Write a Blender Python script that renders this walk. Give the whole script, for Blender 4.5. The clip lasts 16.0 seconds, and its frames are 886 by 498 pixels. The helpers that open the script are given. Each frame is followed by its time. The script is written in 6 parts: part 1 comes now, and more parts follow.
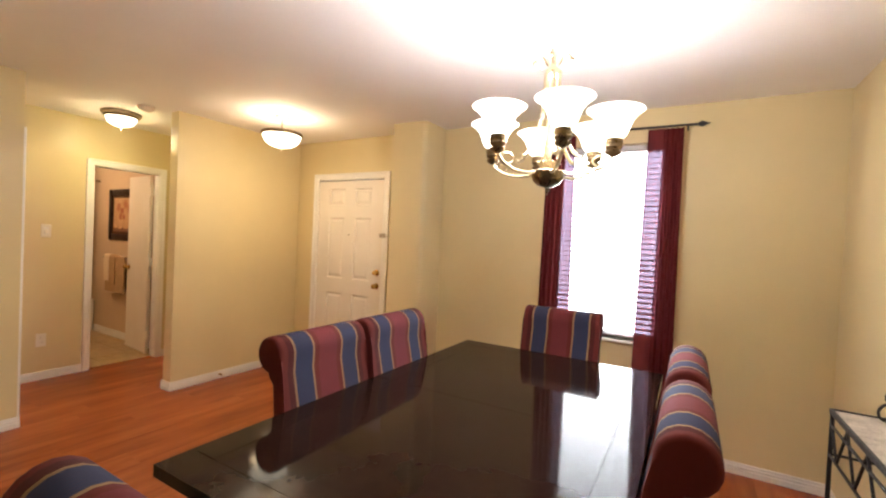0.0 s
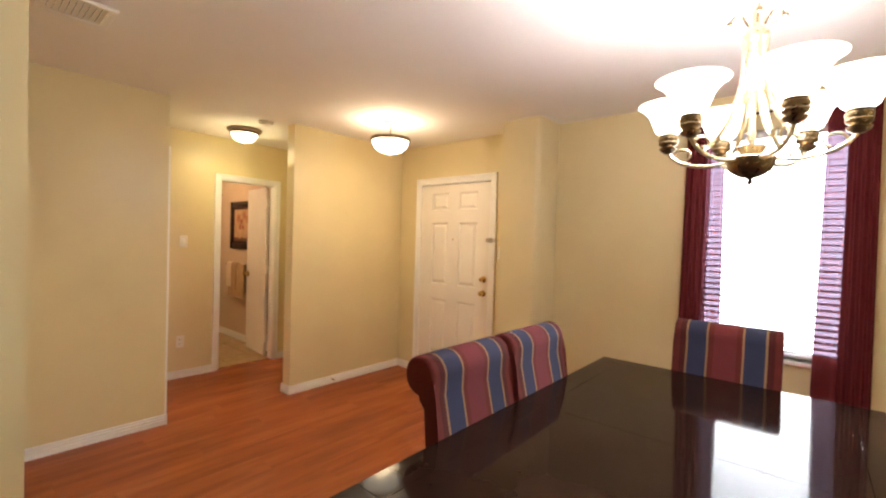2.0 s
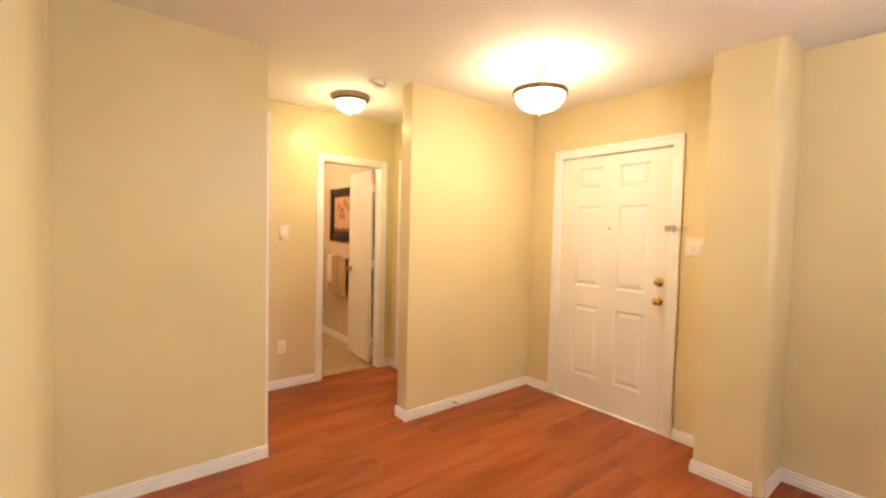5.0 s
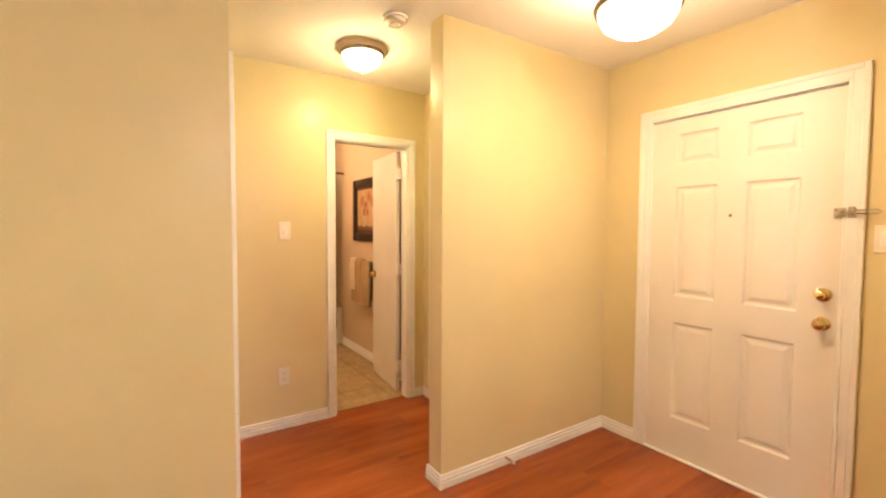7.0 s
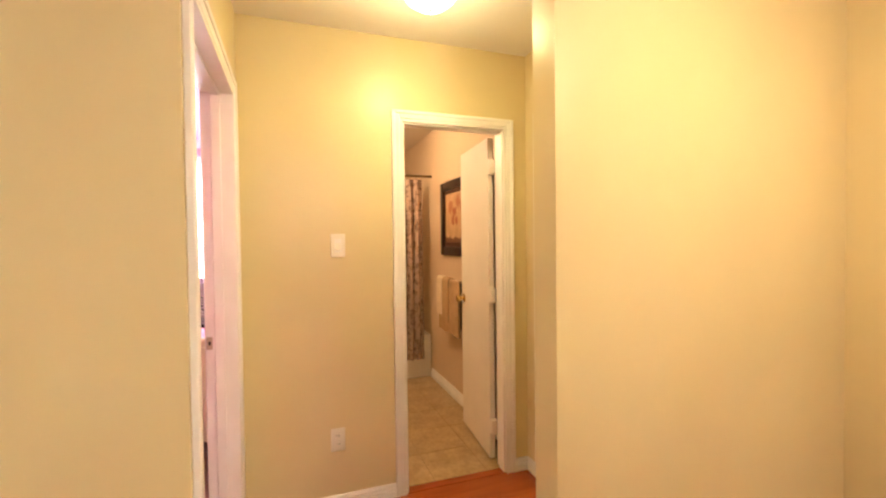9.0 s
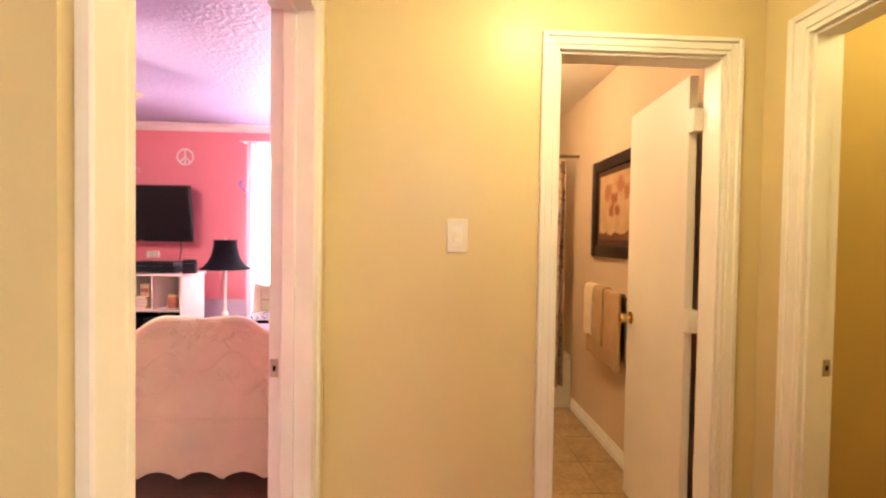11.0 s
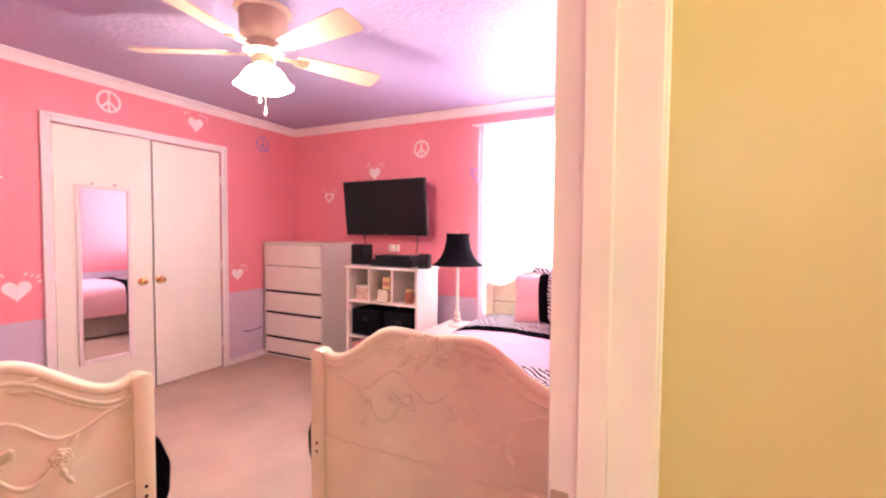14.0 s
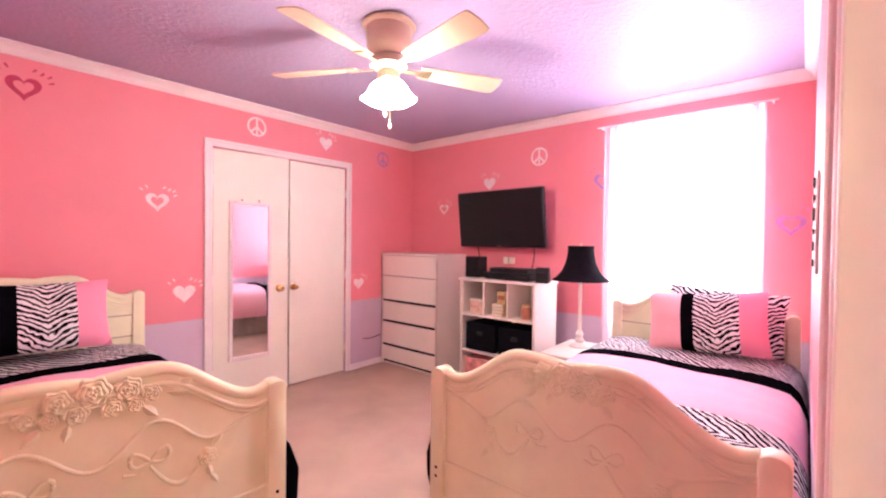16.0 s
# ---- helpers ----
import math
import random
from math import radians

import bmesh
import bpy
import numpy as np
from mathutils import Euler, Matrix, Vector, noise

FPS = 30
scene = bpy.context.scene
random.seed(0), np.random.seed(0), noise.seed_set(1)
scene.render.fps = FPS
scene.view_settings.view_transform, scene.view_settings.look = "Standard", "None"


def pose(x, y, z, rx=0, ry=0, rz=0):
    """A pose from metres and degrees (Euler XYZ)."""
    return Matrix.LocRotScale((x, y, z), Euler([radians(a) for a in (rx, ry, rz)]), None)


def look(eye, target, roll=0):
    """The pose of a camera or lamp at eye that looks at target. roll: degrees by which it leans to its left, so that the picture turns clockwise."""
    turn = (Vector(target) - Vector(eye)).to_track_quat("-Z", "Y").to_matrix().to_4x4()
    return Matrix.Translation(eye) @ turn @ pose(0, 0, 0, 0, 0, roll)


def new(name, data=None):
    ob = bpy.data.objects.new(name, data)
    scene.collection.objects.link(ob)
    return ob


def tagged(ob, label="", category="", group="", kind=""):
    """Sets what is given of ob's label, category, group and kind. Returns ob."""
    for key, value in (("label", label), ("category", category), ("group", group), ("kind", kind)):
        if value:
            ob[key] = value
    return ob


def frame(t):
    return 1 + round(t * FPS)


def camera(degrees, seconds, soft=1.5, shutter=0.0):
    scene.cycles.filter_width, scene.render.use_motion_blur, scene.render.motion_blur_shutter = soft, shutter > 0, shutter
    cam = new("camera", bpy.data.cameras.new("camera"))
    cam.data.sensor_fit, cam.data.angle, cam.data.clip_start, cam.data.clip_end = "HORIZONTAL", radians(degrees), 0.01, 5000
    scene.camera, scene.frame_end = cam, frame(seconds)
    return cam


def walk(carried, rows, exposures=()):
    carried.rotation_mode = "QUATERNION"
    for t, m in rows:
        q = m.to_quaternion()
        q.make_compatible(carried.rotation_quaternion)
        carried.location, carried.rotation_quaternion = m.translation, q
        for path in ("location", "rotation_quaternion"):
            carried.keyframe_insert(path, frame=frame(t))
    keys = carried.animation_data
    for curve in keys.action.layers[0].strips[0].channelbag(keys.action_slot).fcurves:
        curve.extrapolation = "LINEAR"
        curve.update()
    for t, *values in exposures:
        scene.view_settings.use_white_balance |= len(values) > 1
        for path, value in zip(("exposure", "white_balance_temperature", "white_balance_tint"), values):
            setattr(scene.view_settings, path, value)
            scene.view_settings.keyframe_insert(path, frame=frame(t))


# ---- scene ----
cam = camera(92.2, 16.0, soft=2.2)
PATH = [
    (0, (0.001, -0.033, 1.445), (-0.999, 1.698, 1.404), 2.7),
    (0.5, (-0.088, -0.037, 1.449), (-1.148, 1.659, 1.404), 2.8),
    (1, (-0.17, -0.036, 1.448), (-1.302, 1.612, 1.403), 2.6),
    (1.5, (-0.235, -0.027, 1.452), (-1.451, 1.56, 1.404), 2.1),
    (2, (-0.351, -0.021, 1.446), (-1.652, 1.497, 1.407), 1.7),
    (2.5, (-0.478, 0.006, 1.434), (-1.86, 1.451, 1.41), 1.3),
    (3, (-0.599, 0.03, 1.428), (-2.042, 1.414, 1.406), 1.4),
    (3.5, (-0.777, 0.061, 1.428), (-2.259, 1.402, 1.395), 1.4),
    (4, (-0.972, 0.111, 1.425), (-2.483, 1.42, 1.377), 1.4),
    (6.5, (-1.888, 0.677, 1.382), (-3.521, 1.828, 1.27), 0.7),
    (7, (-2.07, 0.818, 1.376), (-3.736, 1.92, 1.284), 0.3),
    (7.5, (-2.267, 0.958, 1.392), (-3.976, 1.993, 1.302), -0.3),
    (8, (-2.446, 1.098, 1.39), (-4.22, 2.018, 1.315), -1.0),
    (10.5, (-3.424, 1.405, 1.354), (-5.408, 1.656, 1.322), 1.0),
    (11, (-3.588, 1.398, 1.346), (-5.585, 1.494, 1.304), 0.9),
    (11.5, (-3.766, 1.364, 1.351), (-5.764, 1.289, 1.294), 0.7),
    (12, (-3.93, 1.32, 1.34), (-5.91, 1.05, 1.263), 0.5),
    (12.5, (-4.091, 1.26, 1.329), (-6.036, 0.805, 1.242), 0.3),
    (13, (-4.198, 1.201, 1.317), (-6.101, 0.59, 1.233), 0.4),
    (13.5, (-4.251, 1.137, 1.325), (-6.103, 0.387, 1.235), 0.4),
    (14, (-4.302, 1.062, 1.333), (-6.097, 0.184, 1.25), 0.5),
    (14.5, (-4.331, 1.015, 1.34), (-6.06, 0.013, 1.264), 0.6),
    (15, (-4.353, 0.976, 1.344), (-6.01, -0.143, 1.28), 0.7),
    (15.5, (-4.368, 0.943, 1.339), (-5.958, -0.269, 1.292), 0.7),
    (16, (-4.382, 0.921, 1.334), (-5.905, -0.375, 1.3), 0.7),
]
EXPOSURE = [
    (0, 0.16, 6250, 9.5), (2, 0.14, 6250, 9.5), (3, 0.27, 6200, 9.5), (3.5, 0.45, 6150, 9), (4, 0.62, 6100, 8.5), (6.5, 0.76, 6600, 10),
    (8, 0.70, 6600, 9.5), (11, 0.67, 6700, 9), (12, 0.57, 6650, 9), (13, 0.76, 6500, 8), (14.5, 0.70, 6450, 9), (16, 0.66, 6350, 10),
]
walk(cam, [(t, look(eye, target, roll)) for t, eye, target, roll in PATH], EXPOSURE)

# ---- world and light ----
world = bpy.data.worlds.new("world")
scene.world = world
world.use_nodes = True
wn = world.node_tree.nodes
sky = wn.new("ShaderNodeTexSky")
sky.sky_type, sky.sun_disc = "NISHITA", False
sky.sun_elevation, sky.sun_rotation = radians(50), radians(200)
world.node_tree.links.new(sky.outputs[0], wn["Background"].inputs[0])
wn["Background"].inputs[1].default_value = 0.1


def area_lamp(name, m, sx, sy, watts, colour):
    d = bpy.data.lights.new(name, "AREA")
    d.shape, d.size, d.size_y, d.energy, d.color = "RECTANGLE", sx, sy, watts, colour
    ob = new(name, d)
    ob.matrix_world = m
    return ob


def point_lamp(name, at, watts, colour, radius=0.04):
    d = bpy.data.lights.new(name, "POINT")
    d.energy, d.color, d.shadow_soft_size = watts, colour, radius
    ob = new(name, d)
    ob.location = at
    return ob


sun_data = bpy.data.lights.new("sun", "SUN")
sun_data.energy, sun_data.angle, sun_data.color = 2.0, radians(0.5), (1.0, 0.95, 0.88)
new("sun", sun_data).matrix_world = look((0, 0, 8), (3, -2, 0))

WARM = (1.0, 0.88, 0.90)
FOYER = (1.0, 0.70, 0.39)
# daylight in the two window openings
area_lamp("dining_window_light", look((-0.555, 3.56, 1.50), (-0.555, 0, 1.50)), 0.80, 1.44, 88, (0.95, 0.97, 1.0))
area_lamp("bedroom_window_light", look((-8.09, 0.19, 1.45), (0, 0.19, 1.45)), 0.84, 1.50, 104, (0.86, 0.90, 1.0))
# lamps seen in the rooms
point_lamp("chandelier_light", (-0.500, 1.635, 2.04), 64, WARM, 0.10)
area_lamp("chandelier_light_up", look((-0.500, 1.635, 2.00), (-0.500, 1.6351, 3)), 0.55, 0.55, 5, WARM)
HALL = (1.0, 0.80, 0.39)
point_lamp("foyer_light_up", (-3.14, 2.49, 2.265), 5.5, (1.0, 0.80, 0.58), 0.05)
point_lamp("foyer_light", (-3.14, 2.49, 2.06), 7.5, FOYER, 0.10)
area_lamp("foyer_light_down", look((-3.14, 2.49, 2.155), (-3.14, 2.4901, 0)), 0.24, 0.24, 4.6, FOYER)
point_lamp("hall_light", (-4.528, 1.853, 2.275), 5.4, HALL, 0.05)
area_lamp("hall_light_down", look((-4.528, 1.853, 2.30), (-4.528, 1.8531, 0)), 0.20, 0.20, 3.8, HALL)
point_lamp("fan_light", (-5.895, -0.752, 1.95), 26, (1.0, 0.88, 0.74), 0.06)
# unseen lamps without a fixture, added to light the bathroom and side room
point_lamp("bath_light", (-6.3, 1.7, 2.25), 25, (1.0, 0.72, 0.43), 0.08)
point_lamp("side_room_light", (-4.55, 3.15, 2.2), 6.0, (1.0, 0.82, 0.38), 0.08)

# ---- materials ----
H = 2.465


def nodes_of(name):
    m = bpy.data.materials.new(name)
    m.use_nodes = True
    nt = m.node_tree
    return m, nt, nt.nodes["Principled BSDF"]


def add(nt, kind, **kw):
    n = nt.nodes.new(kind)
    for k, v in kw.items():
        n.inputs[k].default_value = v
    return n


def coords(nt, scale=(1, 1, 1), world_space=False):
    if world_space:
        src = nt.nodes.new("ShaderNodeNewGeometry").outputs["Position"]
    else:
        src = nt.nodes.new("ShaderNodeTexCoord").outputs["Object"]
    mp = nt.nodes.new("ShaderNodeMapping")
    mp.inputs["Scale"].default_value = scale
    nt.links.new(src, mp.inputs["Vector"])
    return mp.outputs["Vector"]


def noise_tex(nt, vec, scale, detail=3.0, rough=0.55):
    n = add(nt, "ShaderNodeTexNoise", Scale=scale, Detail=detail, Roughness=rough)
    nt.links.new(vec, n.inputs["Vector"])
    return n.outputs["Fac"]


def ramp(nt, fac, stops, constant=False):
    r = nt.nodes.new("ShaderNodeValToRGB")
    r.color_ramp.interpolation = "CONSTANT" if constant else "LINEAR"
    el = r.color_ramp.elements
    while len(el) < len(stops):
        el.new(0.5)
    for e, (p, c) in zip(el, stops):
        e.position, e.color = p, (*c, 1)
    nt.links.new(fac, r.inputs["Fac"])
    return r.outputs["Color"]


def mixed(nt, fac, a, b, mode="MIX"):
    n = nt.nodes.new("ShaderNodeMix")
    n.data_type, n.blend_type = "RGBA", mode
    for sock, v in ((n.inputs[0], fac), (n.inputs[6], a), (n.inputs[7], b)):
        if isinstance(v, (int, float)):
            sock.default_value = v
        elif isinstance(v, tuple):
            sock.default_value = (*v, 1)
        else:
            nt.links.new(v, sock)
    return n.outputs[2]


def bumped(nt, bsdf, height, strength, distance=0.002):
    b = add(nt, "ShaderNodeBump", Strength=strength, Distance=distance)
    nt.links.new(height, b.inputs["Height"])
    nt.links.new(b.outputs["Normal"], bsdf.inputs["Normal"])


def plain(name, col, rough=0.5, metal=0.0, spec=0.5, var=0.10, vscale=3.0, bump=0.0, bscale=150.0, coat=0.0, emit=0.0, emit_col=None, rvar=0.1):
    m, nt, b = nodes_of(name)
    vec = coords(nt)
    f = noise_tex(nt, vec, vscale, 4)
    dark = tuple(c * (1 - var) for c in col)
    light = tuple(min(1, c * (1 + var * 0.6)) for c in col)
    nt.links.new(ramp(nt, f, [(0.3, dark), (0.7, light)]), b.inputs["Base Color"])
    b.inputs["Metallic"].default_value = metal
    rr = ramp(nt, noise_tex(nt, vec, vscale * 3.3, 3), [(0.3, (max(0, rough - rvar),) * 3), (0.7, (min(1, rough + rvar),) * 3)])
    nt.links.new(rr, b.inputs["Roughness"])
    b.inputs["Coat Weight"].default_value = coat
    b.inputs["Specular IOR Level"].default_value = spec
    if bump:
        bumped(nt, b, noise_tex(nt, vec, bscale, 3), bump)
    if emit:
        b.inputs["Emission Color"].default_value = (*(emit_col or col), 1)
        b.inputs["Emission Strength"].default_value = emit
    return m


def painted_wall(name, col, bump=0.20, var=0.05):
    """Orange-peel rolled paint: soft blotches, fine stipple."""
    m, nt, b = nodes_of(name)
    vec = coords(nt, world_space=True)
    f = noise_tex(nt, vec, 1.7, 4)
    nt.links.new(ramp(nt, f, [(0.3, tuple(c * (1 - var) for c in col)), (0.7, tuple(min(1, c * (1 + var * 0.5)) for c in col))]), b.inputs["Base Color"])
    b.inputs["Roughness"].default_value = 0.30
    b.inputs["Specular IOR Level"].default_value = 0.26
    h = mixed(nt, 0.35, noise_tex(nt, vec, 95, 2), noise_tex(nt, vec, 260, 2))
    bumped(nt, b, h, bump, 0.002)
    return m


def two_tone_wall(name, upper, lower, z):
    """Pink above a hand-painted line, lilac below."""
    m, nt, b = nodes_of(name)
    vec = coords(nt, world_space=True)
    sep = nt.nodes.new("ShaderNodeSeparateXYZ")
    nt.links.new(vec, sep.inputs[0])
    wob = nt.nodes.new("ShaderNodeMath")
    wob.operation = "MULTIPLY_ADD"
    nt.links.new(noise_tex(nt, vec, 9, 2), wob.inputs[0])
    wob.inputs[1].default_value = 0.012
    nt.links.new(sep.outputs[2], wob.inputs[2])
    gt = nt.nodes.new("ShaderNodeMath")
    gt.operation = "GREATER_THAN"
    nt.links.new(wob.outputs[0], gt.inputs[0])
    gt.inputs[1].default_value = z + 0.006
    f = noise_tex(nt, vec, 2.2, 4)
    up = ramp(nt, f, [(0.3, tuple(c * 0.94 for c in upper)), (0.7, upper)])
    lo = ramp(nt, f, [(0.3, tuple(c * 0.92 for c in lower)), (0.7, lower)])
    nt.links.new(mixed(nt, gt.outputs[0], lo, up), b.inputs["Base Color"])
    b.inputs["Roughness"].default_value = 0.6
    bumped(nt, b, mixed(nt, 0.35, noise_tex(nt, vec, 95, 2), noise_tex(nt, vec, 260, 2)), 0.3, 0.002)
    return m


def textured_ceiling(name, col, strength, rough=0.75):
    """Splattered knock-down plaster."""
    m, nt, b = nodes_of(name)
    vec = coords(nt, world_space=True)
    f = noise_tex(nt, vec, 1.3, 3)
    nt.links.new(ramp(nt, f, [(0.3, tuple(c * 0.95 for c in col)), (0.7, col)]), b.inputs["Base Color"])
    b.inputs["Roughness"].default_value = rough
    splat = ramp(nt, noise_tex(nt, vec, 34, 3, 0.6), [(0.46, (0, 0, 0)), (0.60, (1, 1, 1))])
    bumped(nt, b, mixed(nt, 0.25, splat, noise_tex(nt, vec, 180, 2)), strength, 0.004)
    return m


def laminate():
    m, nt, b = nodes_of("cherry_laminate")
    vec = coords(nt)
    info = nt.nodes.new("ShaderNodeObjectInfo")
    off = nt.nodes.new("ShaderNodeVectorMath")
    off.operation = "MULTIPLY_ADD"
    nt.links.new(info.outputs["Random"], off.inputs[0])
    off.inputs[1].default_value = (37, 53, 11)
    nt.links.new(vec, off.inputs[2])
    mp = nt.nodes.new("ShaderNodeMapping")
    mp.inputs["Scale"].default_value = (6, 0.8, 6)
    nt.links.new(off.outputs[0], mp.inputs["Vector"])
    g = noise_tex(nt, mp.outputs[0], 1.5, 4, 0.5)
    fine = noise_tex(nt, mp.outputs[0], 5.0, 3, 0.5)
    c = ramp(nt, g, [(0.28, (0.205, 0.041, 0.009)), (0.52, (0.318, 0.072, 0.016)), (0.76, (0.430, 0.110, 0.026))])
    c = mixed(nt, 0.30, c, ramp(nt, fine, [(0.3, (0.235, 0.046, 0.010)), (0.7, (0.39, 0.090, 0.021))]))
    c = mixed(nt, info.outputs["Random"], mixed(nt, 0.10, c, (0.05, 0.008, 0.002)), mixed(nt, 0.05, c, (0.5, 0.16, 0.05)))
    nt.links.new(c, b.inputs["Base Color"])
    b.inputs["Roughness"].default_value = 0.24
    b.inputs["Specular IOR Level"].default_value = 0.4
    return m


def striped_fabric():
    """Woven stripes across the width of a chair (local x)."""
    m, nt, b = nodes_of("striped_upholstery")
    vec = coords(nt)
    sep = nt.nodes.new("ShaderNodeSeparateXYZ")
    nt.links.new(vec, sep.inputs[0])
    mr = nt.nodes.new("ShaderNodeMapRange")
    mr.inputs[1].default_value, mr.inputs[2].default_value = -0.25, 0.25
    nt.links.new(sep.outputs[0], mr.inputs[0])
    red, tan, blue, maroon, rose = (0.105, 0.018, 0.014), (0.26, 0.16, 0.075), (0.024, 0.035, 0.072), (0.062, 0.012, 0.010), (0.130, 0.024, 0.026)
    c = ramp(nt, mr.outputs[0], [(0.0, red), (0.09, maroon), (0.145, tan), (0.165, blue), (0.335, tan), (0.355, red), (0.40, rose), (0.60, red),
                                 (0.645, tan), (0.665, blue), (0.835, tan), (0.855, maroon), (0.91, red)], True)
    thread = nt.nodes.new("ShaderNodeTexWave")
    thread.inputs["Scale"].default_value = 32
    thread.bands_direction = "X"
    nt.links.new(vec, thread.inputs["Vector"])
    c = mixed(nt, ramp(nt, thread.outputs["Fac"], [(0.55, (0, 0, 0)), (0.9, (0.35,) * 3)]), c, mixed(nt, 0.6, c, (0.08, 0.02, 0.03)))
    c = mixed(nt, noise_tex(nt, vec, 14, 4), c, mixed(nt, 0.22, c, (0.02, 0.01, 0.01)))
    nt.links.new(c, b.inputs["Base Color"])
    b.inputs["Roughness"].default_value = 0.9
    b.inputs["Specular IOR Level"].default_value = 0.15
    bumped(nt, b, noise_tex(nt, coords(nt, (1, 1, 1)), 420, 2), 0.5, 0.001)
    return m


def zebra_colour(nt, vec, freq, run, spine, centre, slope):
    """Wavering stripes that meet in a herringbone along a spine; run and spine name local axes."""
    def op(kind, a, b=None, c=None):
        n = nt.nodes.new("ShaderNodeMath")
        n.operation = kind
        for sock, v in zip(n.inputs, (a, b, c)):
            if isinstance(v, (int, float)):
                sock.default_value = v
            elif v is not None:
                nt.links.new(v, sock)
        return n.outputs[0]
    sep = nt.nodes.new("ShaderNodeSeparateXYZ")
    nt.links.new(vec, sep.inputs[0])
    away = op("ABSOLUTE", op("SUBTRACT", sep.outputs[spine], centre))
    phase = op("MULTIPLY_ADD", away, slope, sep.outputs[run])
    phase = op("MULTIPLY_ADD", noise_tex(nt, vec, 9, 2), 0.070, phase)
    phase = op("MULTIPLY_ADD", noise_tex(nt, vec, 38, 2), 0.022, phase)
    wave = op("SINE", op("MULTIPLY", phase, 2 * math.pi * freq))
    wave = op("MULTIPLY_ADD", noise_tex(nt, vec, 22, 2), 1.5, wave)
    return ramp(nt, op("MULTIPLY_ADD", wave, 0.25, 0.30), [(0.46, (0.006, 0.006, 0.008)), (0.53, (0.80, 0.76, 0.78))])


def banded_fabric(name, axis, lo, hi, bands, freq, run, spine, centre, slope):
    """Bedding sewn from bands along one local axis; bands are (start, kind)."""
    m, nt, b = nodes_of(name)
    vec = coords(nt)
    sep = nt.nodes.new("ShaderNodeSeparateXYZ")
    nt.links.new(vec, sep.inputs[0])
    mr = nt.nodes.new("ShaderNodeMapRange")
    mr.inputs[1].default_value, mr.inputs[2].default_value = lo, hi
    nt.links.new(sep.outputs[axis], mr.inputs[0])
    kinds = {"pink": (0.84, 0.47, 0.57), "rose": (0.80, 0.30, 0.42), "black": (0.004, 0.0035, 0.005), "zebra": (0, 0, 0), "damask": (0.82, 0.46, 0.50)}
    base = ramp(nt, mr.outputs[0], [((s - lo) / (hi - lo), kinds[k]) for s, k in bands], True)
    mask = ramp(nt, mr.outputs[0], [((s - lo) / (hi - lo), (1, 1, 1) if k == "zebra" else (0, 0, 0)) for s, k in bands], True)
    soft = noise_tex(nt, vec, 18, 4)
    base = mixed(nt, soft, base, mixed(nt, 0.12, base, (0.9, 0.6, 0.7), "MULTIPLY"))
    nt.links.new(mixed(nt, mask, base, zebra_colour(nt, vec, freq, run, spine, centre, slope)), b.inputs["Base Color"])
    b.inputs["Roughness"].default_value = 0.55
    b.inputs["Specular IOR Level"].default_value = 0.0
    bumped(nt, b, mixed(nt, 0.5, noise_tex(nt, vec, 24, 3), noise_tex(nt, vec, 300, 2)), 0.35, 0.006)
    return m


def sheer(name, col, through_share, scatter, tint=None):
    """Thin woven curtain: part light passes straight, part is scattered."""
    m, nt, b = nodes_of(name)
    out = nt.nodes["Material Output"]
    nt.nodes.remove(b)
    d, tl, tr = nt.nodes.new("ShaderNodeBsdfDiffuse"), nt.nodes.new("ShaderNodeBsdfTranslucent"), nt.nodes.new("ShaderNodeBsdfTransparent")
    f = noise_tex(nt, coords(nt, (30, 30, 2)), 3, 3)
    c = ramp(nt, f, [(0.3, tuple(x * 0.85 for x in col)), (0.7, col)])
    nt.links.new(c, d.inputs[0]), nt.links.new(c, tl.inputs[0])
    if tint:
        tr.inputs[0].default_value = (*tint, 1)
    m1, m2 = nt.nodes.new("ShaderNodeMixShader"), nt.nodes.new("ShaderNodeMixShader")
    m1.inputs[0].default_value = scatter
    m2.inputs[0].default_value = through_share
    nt.links.new(d.outputs[0], m1.inputs[1]), nt.links.new(tl.outputs[0], m1.inputs[2])
    nt.links.new(m1.outputs[0], m2.inputs[1]), nt.links.new(tr.outputs[0], m2.inputs[2])
    nt.links.new(m2.outputs[0], out.inputs[0])
    return m


def glass(name, rough=0.0):
    m, nt, b = nodes_of(name)
    b.inputs["Transmission Weight"].default_value = 1.0
    b.inputs["Roughness"].default_value = rough
    b.inputs["IOR"].default_value = 1.45
    return m


